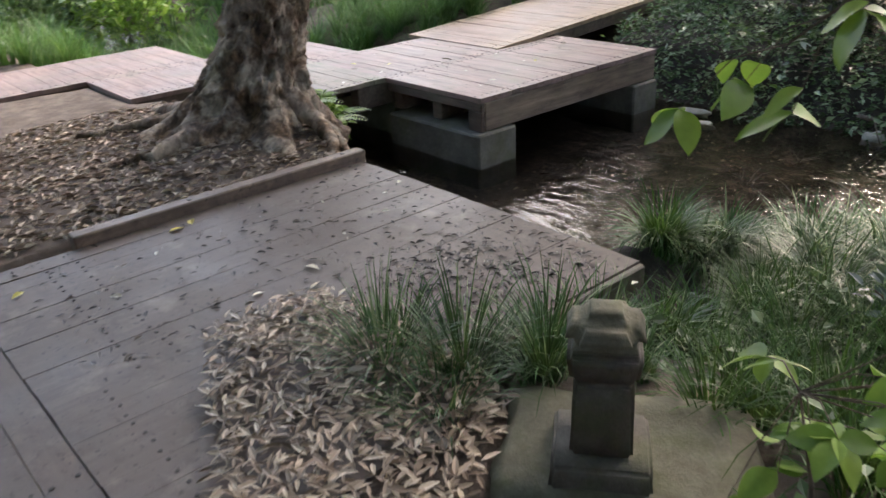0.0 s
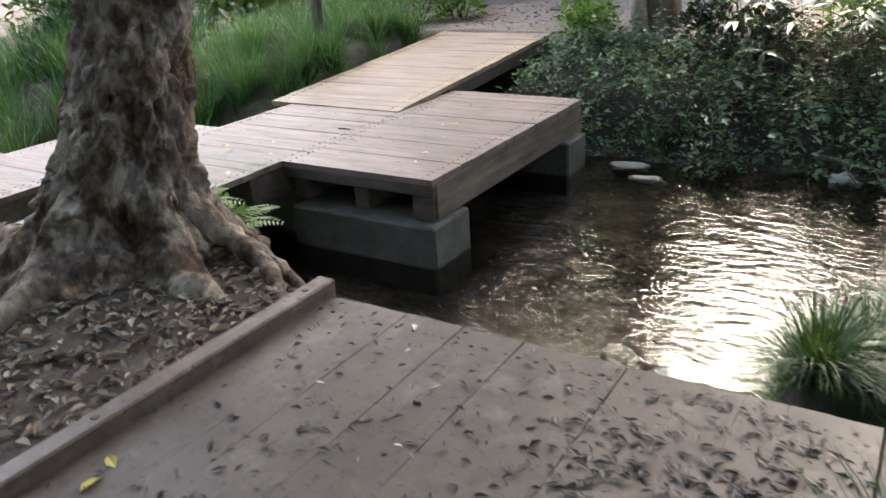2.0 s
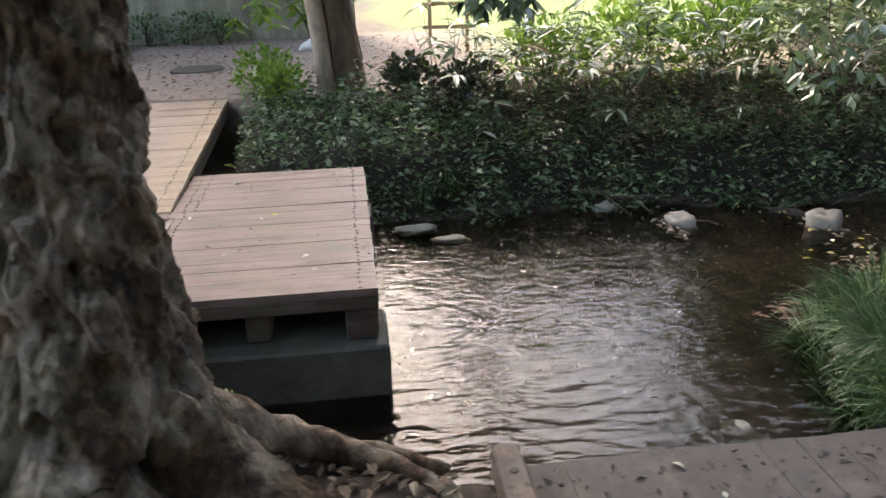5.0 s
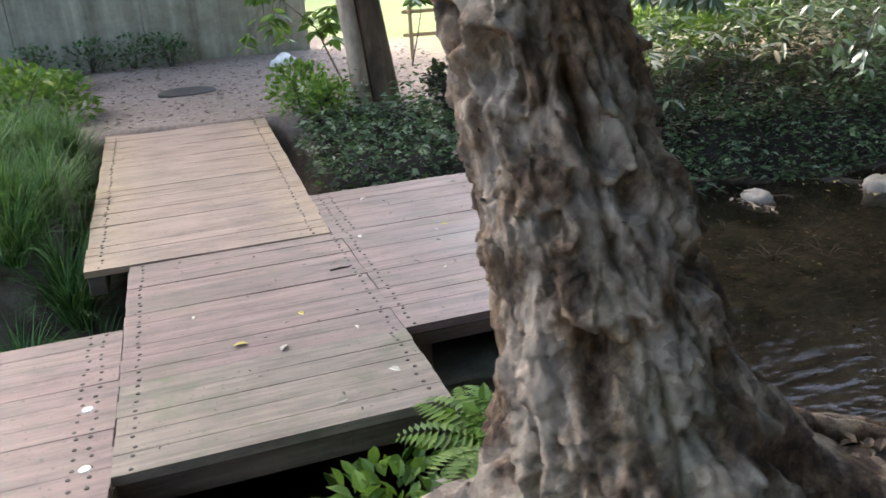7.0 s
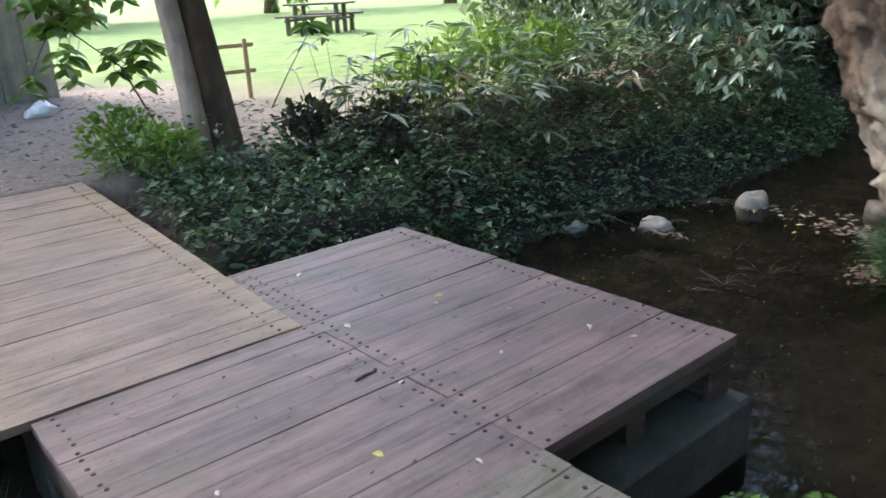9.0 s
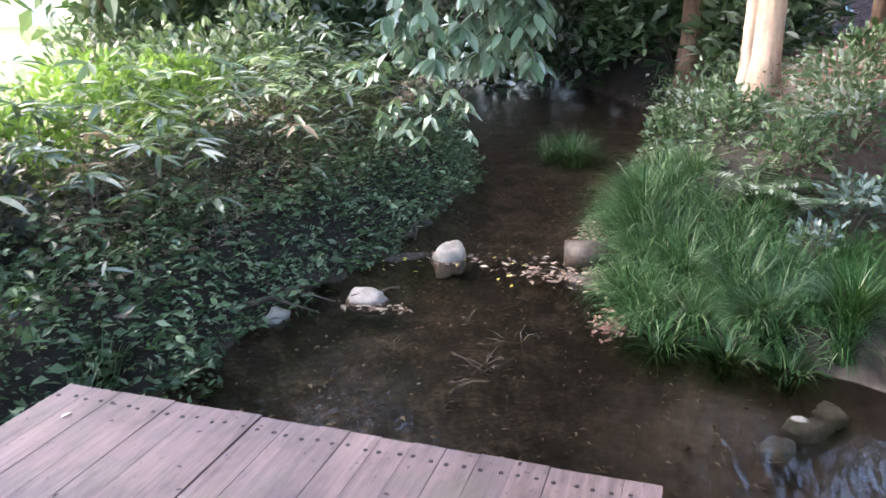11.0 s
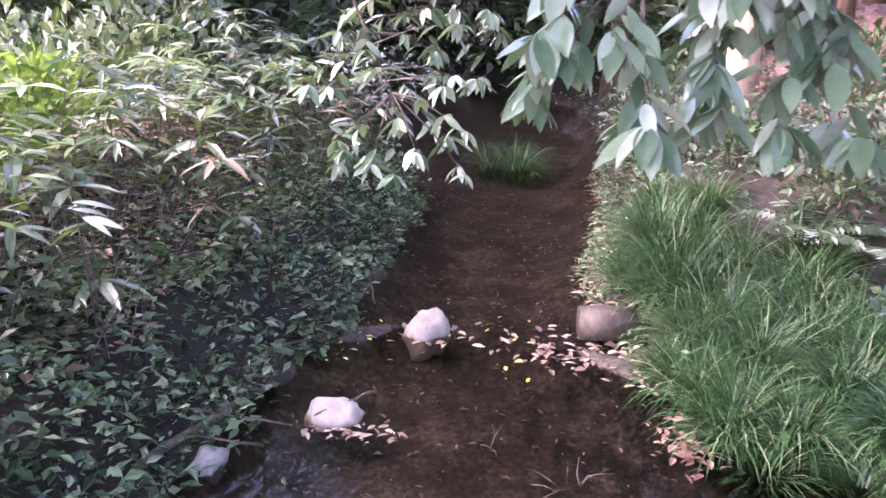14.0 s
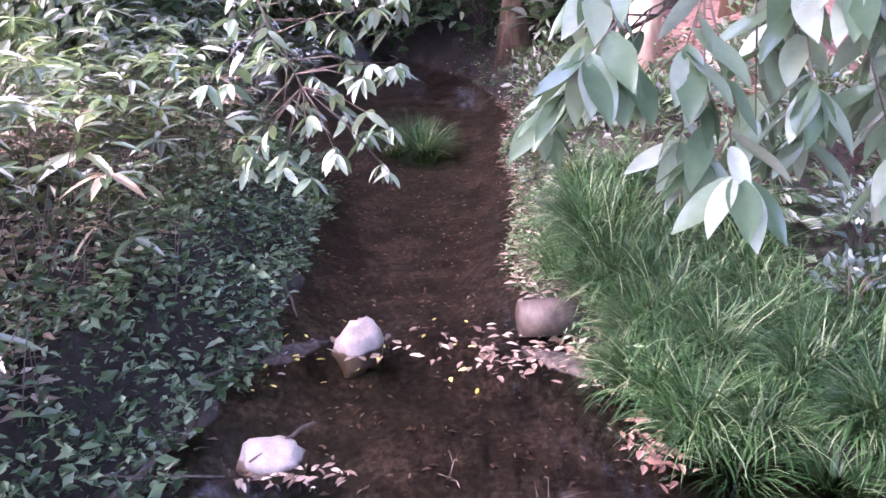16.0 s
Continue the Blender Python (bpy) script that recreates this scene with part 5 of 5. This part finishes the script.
def sasa_data(n, x0, x1, keep, h, rng, leaf=(0.13, 0.25), per=10, base_top=0.35):
    """Bamboo grass: thin canes with fans of long pointed leaves at the tip and at a joint or two below it."""
    S = on_ground(n, x0, x1, 2.3, 9.5, rng, keep)
    m = len(S)
    H = h * rng.uniform(0.7, 1.2, m)
    lean = rng.normal(0, 0.2, (m, 2)) + np.array([0.0, -0.14])
    P, D, U, L = [], [], [], []
    canes = []
    for i in range(m):
        top = S[i] + np.array([lean[i, 0] * H[i], lean[i, 1] * H[i], H[i]])
        canes.append(tube_data([S[i], (S[i] * 0.5 + top * 0.5) + np.array([0, 0, 0.03]), top], (0.004, 0.0032, 0.0016), 4))
        joints = [1.0] + [base_top + (1 - base_top) * rng.random() for _ in range(max(0, per // 5 - 1))]
        for t in joints:
            turn, tilt = rng.uniform(0, 6.283), rng.uniform(-0.1, 0.35)
            size = rng.uniform(*leaf)
            for j in range(min(per, 5)):
                a = turn + (j - 2) * rng.uniform(0.55, 0.95)
                P.append(S[i] * (1 - t) + top * t + rng.normal(0, 0.006, 3))
                D.append((math.cos(a), math.sin(a), tilt + rng.normal(0, 0.2)))
                U.append((rng.normal(0, 0.3), rng.normal(0, 0.3), 1))
                L.append(size * rng.uniform(0.75, 1.15))
    L = np.array(L)
    return leaves_data(P, D, unit(np.array(U)), L, L * rng.uniform(0.17, 0.25, len(L)), 0.28, 0.1), join_data(canes)


def thicket(n, x0, x1, a, b, h, label, seed, material=M_SASA, **kw):
    lv, cn = sasa_data(n, x0, x1, far_side(a, b), h, np.random.default_rng(seed), **kw)
    t = thing("bamboo_grass_thicket", label, "bamboo grass")
    tagged(part("leaves", mesh("leaves", *lv, material), t), kind="stuff")
    tagged(part("canes", mesh("canes", *cn, M_TWIG), t, label="thin brown canes"), kind="stuff")


# lighter copy of the bamboo leaves: sunlight on the crest put into colour
M_PAINTED_SUNSASA = leafy("painted_sunlit_bamboo_leaves", [(0.0, (0.12, 0.19, 0.075)), (0.5, (0.21, 0.31, 0.14)), (0.8, (0.38, 0.46, 0.3)), (1.0, (0.68, 0.7, 0.64))], 0.28, 0.4)
thicket(620, 2.0, 8.8, 0.5, 1.9, 0.74, "dense bamboo grass thicket with pale-edged leaves on the bank", 61, base_top=0.4, leaf=(0.15, 0.27), per=10)
thicket(260, 3.2, 7.4, 0.65, 1.7, 0.84, "crest of bamboo grass with leaves coloured paler to look sunlit", 65, M_PAINTED_SUNSASA, base_top=0.68, leaf=(0.15, 0.27), per=10)
thicket(80, 3.2, 9.0, 0.25, 0.8, 0.55, "bamboo grass leaning over the water", 62)
thicket(260, 8.6, 15, 0.3, 2.6, 1.0, "tall bamboo grass along the upper stream", 63, leaf=(0.18, 0.32))
lv, cn = sasa_data(90, 2.6, 7.5, far_side(0.45, 1.3), 0.62, np.random.default_rng(64), per=10, base_top=0.2)
stuff("dry_bamboo_leaves", lv, M_DEADLEAF, "withered straw-coloured leaves in the thicket", "dead leaves")
lv, cn = sasa_data(1300, 2.4, 8.0, far_side(0.42, 1.05), 0.55, np.random.default_rng(66), per=1, base_top=0.2)
stuff("dry_bamboo_stems", cn, M_TWIG, "bare brown stems along the front of the thicket", "dead stems")


def shrub(at, r, n, leaf, material, label, seed, name="shrub", stems=6, wide=0.5, flat=0.85):
    rng = np.random.default_rng(seed)
    t = thing(name, label, "shrub", at)
    d = unit(rng.normal(size=(n, 3)) + np.array([0, 0, 0.35]))
    q = rng.random((n, 1)) ** 0.45
    P = d * q * np.array([r, r, r * flat]) + np.array([0, 0, r * 0.55])
    P = P[P[:, 2] > 0.0]
    m = len(P)
    D = unit(unit(P) + rng.normal(0, 0.6, (m, 3)))
    U = unit(rng.normal(0, 0.5, (m, 3)) + np.array([0, 0, 1]))
    L = rng.uniform(*leaf, m)
    tagged(part("leaves", mesh("leaves", *leaves_data(P, D, U, L, L * wide * rng.uniform(0.8, 1.2, m), 0.2, 0.15), material), t), kind="stuff")
    for j in range(stems):
        e = P[rng.integers(0, m)]
        part("stem", mesh("stem", *tube_data([(0, 0, -0.1), tuple(e * 0.5 + np.array([0, 0, 0.04])), tuple(e)], (0.012, 0.008, 0.003), 6), M_TWIG, True), t)
    return t


def g(x, y, dz=0.0):
    return (x, y, ground_z(x, y) + dz)


shrub(g(1.75, 4.2), 0.3, 420, (0.06, 0.12), M_HOLLY, "dark purplish-leaved shrub at the foot of the far tree", 71, wide=0.55)
shrub(g(2.3, 3.9), 0.34, 420, (0.06, 0.12), M_HOLLY, "dark purplish-leaved shrub at the foot of the far tree", 72, wide=0.55)
shrub(g(0.34, 4.62), 0.34, 620, (0.05, 0.1), M_BRIGHT, "bright green leafy shrub at the bridge end", 73, wide=0.45)
shrub(g(0.5, 4.2), 0.26, 420, (0.05, 0.1), M_BRIGHT, "bright green leafy shrub at the bridge end", 74, wide=0.45)
shrub(g(3.2, 4.5), 0.5, 620, (0.08, 0.16), M_BRIGHT, "sunlit green shrub at the top of the bank", 75, wide=0.35)
shrub(g(4.2, 4.7), 0.62, 800, (0.08, 0.17), M_BRIGHT, "sunlit green shrub at the top of the bank", 76, wide=0.35)
shrub(g(5.6, 4.9), 0.75, 800, (0.08, 0.18), M_SASA, "green shrub on the bank above the thicket", 77, wide=0.35)
shrub(g(7.7, 7.5), 0.8, 900, (0.1, 0.2), M_SASA, "green shrub at the edge of the meadow", 171, wide=0.35)
shrub(g(8.8, 7.2), 0.9, 900, (0.1, 0.2), M_SASA, "green shrub at the edge of the meadow", 172, wide=0.35)
shrub(g(5.1, 4.6), 0.55, 700, (0.08, 0.17), M_BRIGHT, "sunlit green shrub at the top of the bank", 79, wide=0.35)
shrub(g(7.2, 4.8), 0.9, 900, (0.1, 0.2), M_SASA, "green shrub on the bank above the thicket", 78, wide=0.35)
for i, (x, y, r) in enumerate(((-2.2, 5.1, 0.45), (-1.9, 5.6, 0.35), (-2.8, 4.7, 0.5), (-3.4, 5.2, 0.5))):
    shrub(g(x, y), r, 520, (0.06, 0.13), M_BRIGHT, "bright yellow-green leafy plants beside the path", 80 + i, wide=0.5)
for i, (x, y) in enumerate(((-2.6, 9.3), (-1.9, 9.5), (-3.4, 9.2), (-1.3, 9.55), (-0.8, 9.6))):
    shrub(g(x, y), 0.36, 240, (0.06, 0.13), M_IVY, "straggly weeds at the foot of the wall", 90 + i, wide=0.35)
shrub(g(0.1, -0.82), 0.26, 230, (0.06, 0.11), M_BRIGHT, "small bright plant at the foot of the big tree", 95, wide=0.5)
shrub(g(-0.35, -0.95, 0.02), 0.3, 300, (0.06, 0.11), M_BRIGHT, "green leafy plant at the foot of the big tree", 96, wide=0.5)
for i, (x, y, r) in enumerate(((7.0, -0.3, 0.4), (7.8, -0.1, 0.45), (8.3, 0.3, 0.35), (9.9, 0.2, 0.5), (10.8, -0.3, 0.5), (7.3, -1.2, 0.4), (8.2, -1.6, 0.4))):
    shrub(g(x, y), r, 340, (0.07, 0.16), M_SASA if i % 2 else M_IVY, "mixed green shrub on the wooded bank", 97 + i, wide=0.35)
M_BLUISH = leafy("bluish_shrub_leaves", [(0.0, (0.05, 0.085, 0.08)), (0.6, (0.10, 0.15, 0.145)), (1.0, (0.2, 0.26, 0.25))], 0.4, 0.15)
shrub(g(4.7, -0.85, 0.1), 0.2, 90, (0.06, 0.1), M_BLUISH, "bluish-leaved shrub behind the sedges", 111, wide=0.4)
shrub(g(5.3, -1.15, 0.1), 0.26, 150, (0.06, 0.11), M_BLUISH, "bluish-leaved shrub on the wooded bank", 112, wide=0.4)
for i, (x, y, r) in enumerate(((5.9, -0.75, 0.36), (6.4, -1.25, 0.42), (5.7, -1.7, 0.4), (7.0, -1.9, 0.4), (6.3, -2.1, 0.36))):
    shrub(g(x, y), r, 460, (0.05, 0.13), M_SASA if i % 2 else M_IVY, "mixed green undergrowth on the wooded bank", 180 + i, wide=0.35)


def fern(at, n, length, seed, label, material=M_BRIGHT):
    rng = np.random.default_rng(seed)
    t = thing("fern", label, "fern", at)
    for j in range(n):
        a = j * 6.283 / n + rng.normal(0, 0.25)
        l = length * rng.uniform(0.75, 1.15)
        P, D, U, L = [], [], [], []
        for k in range(14):
            s = (k + 2) / 16
            p = np.array([math.cos(a) * l * s, math.sin(a) * l * s, l * (0.75 * s - 0.62 * s * s)])
            for side in (-1, 1):
                b = a + side * 1.25
                P.append(p)
                D.append((math.cos(b), math.sin(b), -0.05))
                U.append((0, 0, 1))
                L.append(l * 0.24 * math.sin(math.pi * (0.12 + 0.85 * s)) + 0.012)
        L = np.array(L)
        part("frond", mesh("frond", *leaves_data(P, D, U, L, L * 0.3, 0.1, 0.05, False), material), t)
    return t


for i, (x, y, r) in enumerate(((14.6, 6.9, 1.9), (16.8, 5.6, 2.2), (17.6, 3.4, 2.2), (15.6, 0.6, 1.8), (12.4, 6.2, 1.5), (18.5, 3.0, 2.4), (18.5, 8.5, 2.4), (19.0, 0.5, 2.4), (10.6, 5.6, 1.2), (13.4, 8.2, 1.8), (20.5, 5.0, 2.8), (22.5, 1.5, 3.0), (23.5, 6.5, 3.2), (13.2, -0.9, 1.2))):
    shrub(g(x, y), r, 2400, (0.2, 0.4), M_SASA if i % 3 else M_IVY, "large leafy bush closing the upper stream", 130 + i, wide=0.4, flat=1.3)
fern(g(0.06, -0.95, 0.03), 11, 0.4, 120, "bright green fern at the boardwalk edge")
fern(g(0.27, -0.86, 0.08), 13, 0.4, 121, "bright green fern at the boardwalk edge")
for i, (x, y, r) in enumerate(((-7.3, -0.9, 0.8), (-8.4, -0.3, 1.1), (-9.8, 0.0, 1.2), (-8.8, 1.4, 1.2), (-6.8, -2.5, 1.0), (-7.2, 0.5, 1.1), (-6.0, 3.2, 0.9), (-4.6, 4.4, 0.8), (-7.5, 3.5, 1.2), (-7.6, -5, 1.2), (-4.2, 6.6, 0.8), (-5.5, 6.8, 1.0))):
    shrub(g(x, y), r, 1700, (0.1, 0.22), M_BRIGHT if i % 2 else M_IVY, "leafy bush beyond the boardwalk", 150 + i, wide=0.4, flat=0.9)
for i, (x, y) in enumerate(((5.6, -0.55), (6.1, -1.6), (5.4, -0.9), (6.9, -1.3))):
    fern(g(x, y, 0.1), 11, 0.5, 124 + i, "pale green fern on the wooded bank", M_SASA)
fern(g(6.6, -0.9, 0.1), 10, 0.55, 122, "pale green fern on the wooded bank", M_SASA)
fern(g(7.4, -0.7, 0.1), 10, 0.55, 123, "pale green fern on the wooded bank", M_SASA)


# ---- overhanging evergreen branches with single leaves ----
def leaf_mesh(length, width, seed, material):
    """One broad leaf: an elliptic outline with a drawn-out tip, folded along the midrib, arched and slightly waved."""
    rng = np.random.default_rng(seed)
    droop, wave = rng.uniform(0.12, 0.35), rng.uniform(-0.05, 0.05)
    V, F, n = [], [], 8
    for k in range(n + 1):
        t = k / n
        w = 0.5 * width * (math.sin(math.pi * t ** 0.85) ** 0.8 if 0 < k < n else 0.03)
        z = -length * droop * t * t
        lift = 0.16 * w + 0.04 * width * math.sin(7 * t + seed)
        y = wave * length * math.sin(math.pi * t)
        V += [(length * t, y - w, z + lift), (length * t, y - 0.5 * w, z + 0.4 * lift), (length * t, y, z), (length * t, y + 0.5 * w, z + 0.4 * lift), (length * t, y + w, z + lift)]
    for k in range(n):
        for c in range(4):
            a = 5 * k + c
            F.append((a, a + 1, a + 6, a + 5))
    return mesh("leaf", V, F, material, True)


def branch(name, label, stem, twigs, length, width, per, seed, material, down=0.6, r=0.012, group="", hang=(0, 0, 0)):
    """A branch: a main stem, side twigs, and a whorl of hanging leaves at each twig's end and along it."""
    rr = random.Random(seed)
    t = thing(name, label, "branch", stem[0], group=group)
    o = Vector(stem[0])
    pts = [Vector(p) - o for p in stem]
    part("stem", mesh("stem", *tube_data(pts, [r * (1 - 0.7 * i / (len(pts) - 1)) for i in range(len(pts))], 8), M_TWIG, True), t)
    along = [a.lerp(b, k / 8) for a, b in zip(pts, pts[1:]) for k in range(9)]
    kinds = [leaf_mesh(length * s, width * s, seed + i, material) for i, s in enumerate((0.75, 0.9, 1.0, 1.12))]
    for i, e in enumerate(twigs):
        e = Vector(e) - o
        s = min(along, key=lambda p: (p - e - Vector((0, 0, 0.22))).length)
        mid = (s + e) / 2 + Vector((0, 0, 0.03))
        side = part("twig", mesh("twig", *tube_data([s, mid, e], (r * 0.28, r * 0.2, r * 0.12), 6), M_TWIG, True), t)
        for k in range(per):
            q = e if k < per * 0.65 else mid.lerp(e, rr.random())
            a = rr.uniform(0, 6.283)
            d = (Vector((math.cos(a), math.sin(a), -down * rr.uniform(0.3, 1.6))) + Vector(hang) * rr.uniform(0.4, 1.3)).normalized()
            m = d.to_track_quat("X", "Z").to_matrix().to_4x4() @ pose(0, 0, 0, rr.uniform(-35, 35))
            part("leaf", rr.choice(kinds), side, Matrix.Translation(q) @ m)
    return t


rb = random.Random(9)
M_PALEBLADE = leafy("whitish_bamboo_leaves", [(0.0, (0.36, 0.4, 0.34)), (1.0, (0.5, 0.52, 0.47))], 0.35, 0.2, (0.5, 0.5, 0.4))
branch("pale_sprig", "whitish bamboo-grass sprig standing out of the thicket", [(3.35, 3.1, 0.0), (3.25, 3.05, 0.4), (3.2, 3.03, 0.6)], [(3.18, 3.03, 0.6), (3.2, 3.0, 0.56)], 0.15, 0.03, 3, 91, M_PALEBLADE, down=0.1, r=0.006, group="pale sprigs")
tw = [(1.98 + rb.uniform(-0.2, 0.2), 0.92 + rb.uniform(-0.32, 0.27), 1.38 + rb.uniform(-0.16, 0.32)) for _ in range(44)]
branch("evergreen_branch", "overhanging evergreen branch with glossy grey-green leaves", [(2.2, 0.2, 2.5), (2.1, 0.5, 2.0), (2.0, 0.8, 1.68), (1.98, 1.05, 1.46)],
       tw, 0.1, 0.038, 12, 31, M_EVERGREEN, down=0.35, hang=(-0.35, 0.2, -0.6), r=0.008)
branch("pale_sprig", "whitish bamboo-grass sprig low on the far bank", [(2.4, 3.15, -0.2), (2.36, 3.1, 0.0), (2.32, 3.07, 0.09)], [(2.32, 3.07, 0.09), (2.26, 3.05, 0.06)], 0.15, 0.035, 2, 92, M_PALEBLADE, down=0.1, r=0.006, group="pale sprigs")
tw = [(4.7 + rb.uniform(-0.35, 0.35), 2.0 + rb.uniform(-0.45, 0.45), rb.uniform(0.42, 1.35)) for _ in range(34)]
branch("evergreen_branch", "evergreen branch hanging over the middle of the stream", [(5.2, 3.4, 2.6), (5.0, 2.9, 2.0), (4.8, 2.3, 1.4), (4.7, 2.05, 0.9)], tw, 0.13, 0.042, 7, 41, M_EVERGREEN)
tw = [(7.2 + rb.uniform(-0.8, 0.8), 2.6 + rb.uniform(-0.9, 0.6), rb.uniform(0.9, 2.2)) for _ in range(26)]
branch("evergreen_branch", "leafy branch hanging over the upper stream", [(8.2, 4.2, 3.2), (7.8, 3.4, 2.4), (7.2, 2.7, 1.7), (7.0, 2.4, 1.2)], tw, 0.2, 0.055, 7, 51, M_SASA)
branch("leafy_twig", "bright green twig hanging close over the boardwalk", [(5.35, -2.75, 1.75), (5.25, -2.9, 1.5), (5.1, -3.05, 1.34)], [(5.05, -3.07, 1.28), (4.98, -3.13, 1.24), (5.12, -3.05, 1.24), (5.21, -3.08, 1.40)], 0.075, 0.045, 4, 61, M_BRIGHT, r=0.006, group="bright twigs")
branch("leafy_twig", "bright green sapling twig beside the far tree", [(1.3, 4.0, 0.6), (1.25, 3.6, 0.9), (1.15, 3.1, 1.2)], [(1.12, 3.05, 1.22), (1.2, 3.15, 1.25), (1.05, 2.95, 1.24)], 0.15, 0.055, 8, 62, M_BRIGHT, down=0.1, r=0.006, group="bright twigs")
tw = [(0.42 + rb.uniform(-0.45, 0.5), 5.5 + rb.uniform(-0.3, 0.3), 1.1 + rb.uniform(-0.35, 0.6)) for _ in range(40)]
branch("leafy_twig", "bright green sapling leaning over the path", [(0.95, 5.3, 0.2), (0.7, 5.45, 0.9), (0.3, 5.65, 1.3)], tw, 0.17, 0.08, 8, 63, M_BRIGHT, down=0.3, r=0.012, group="bright twigs")
tw = [(5.2 + rb.uniform(-0.28, 0.3), -2.72 + rb.uniform(-0.25, 0.3), 0.5 + rb.uniform(-0.15, 0.25)) for _ in range(14)]
branch("leafy_shrub", "low bright-leaved shrub beside the carved stone", [(5.15, -2.65, ground_z(5.15, -2.65)), (5.12, -2.7, 0.3), (5.1, -2.8, 0.6)], tw, 0.09, 0.055, 6, 64, M_BRIGHT, down=0.25, r=0.008)


# ---- the carved stone post on its slab ----
def stone_post(x, y):
    z = ground_z(x, y)
    slab = new("stone_slab", mesh("stone_slab", *pebble_data((0.48, 0.36, 0.12), 12, 0.8, 0.06, 0.85), M_SLAB, True))
    slab.matrix_basis = pose(x + 0.02, y + 0.1, z - 0.02, 0, 0, 35)
    tagged(slab, "mossy flat stone slab under the carved post", "stone")
    t = thing("stone_post", "small dark mossy carved stone lantern post", "stone post", (x, y, z + 0.04), (0, 0, 38))

    def prism(name, half, top_half, z0, z1, bevel, mat_, label=""):
        bm = bmesh.new()
        r = bmesh.ops.create_cube(bm, size=1.0)["verts"]
        for v in r:
            h = top_half if v.co.z > 0 else half
            v.co = Vector((math.copysign(h, v.co.x), math.copysign(h, v.co.y), z1 if v.co.z > 0 else z0))
        bmesh.ops.bevel(bm, geom=bm.edges[:], offset=bevel, segments=3, affect="EDGES")
        bmesh.ops.subdivide_edges(bm, edges=bm.edges[:], cuts=2, use_grid_fill=True)
        for v in bm.verts:
            v.co += v.co.normalized() * 0.006 * noise.noise(v.co * 22)
        me = bpy.data.meshes.new(name)
        bm.to_mesh(me)
        bm.free()
        me.materials.append(mat_)
        part(name, smooth(me), t, label=label)
    prism("base", 0.145, 0.14, -0.02, 0.085, 0.012, M_LANTERN)
    prism("shaft", 0.088, 0.082, 0.086, 0.33, 0.012, M_LANTERN)
    prism("firebox", 0.09, 0.104, 0.331, 0.43, 0.016, M_LANTERN, "flared lamp chamber")
    prism("cap", 0.12, 0.075, 0.431, 0.53, 0.035, M_SLAB, "pale mossy rounded cap")


stone_post(4.52, -2.68)
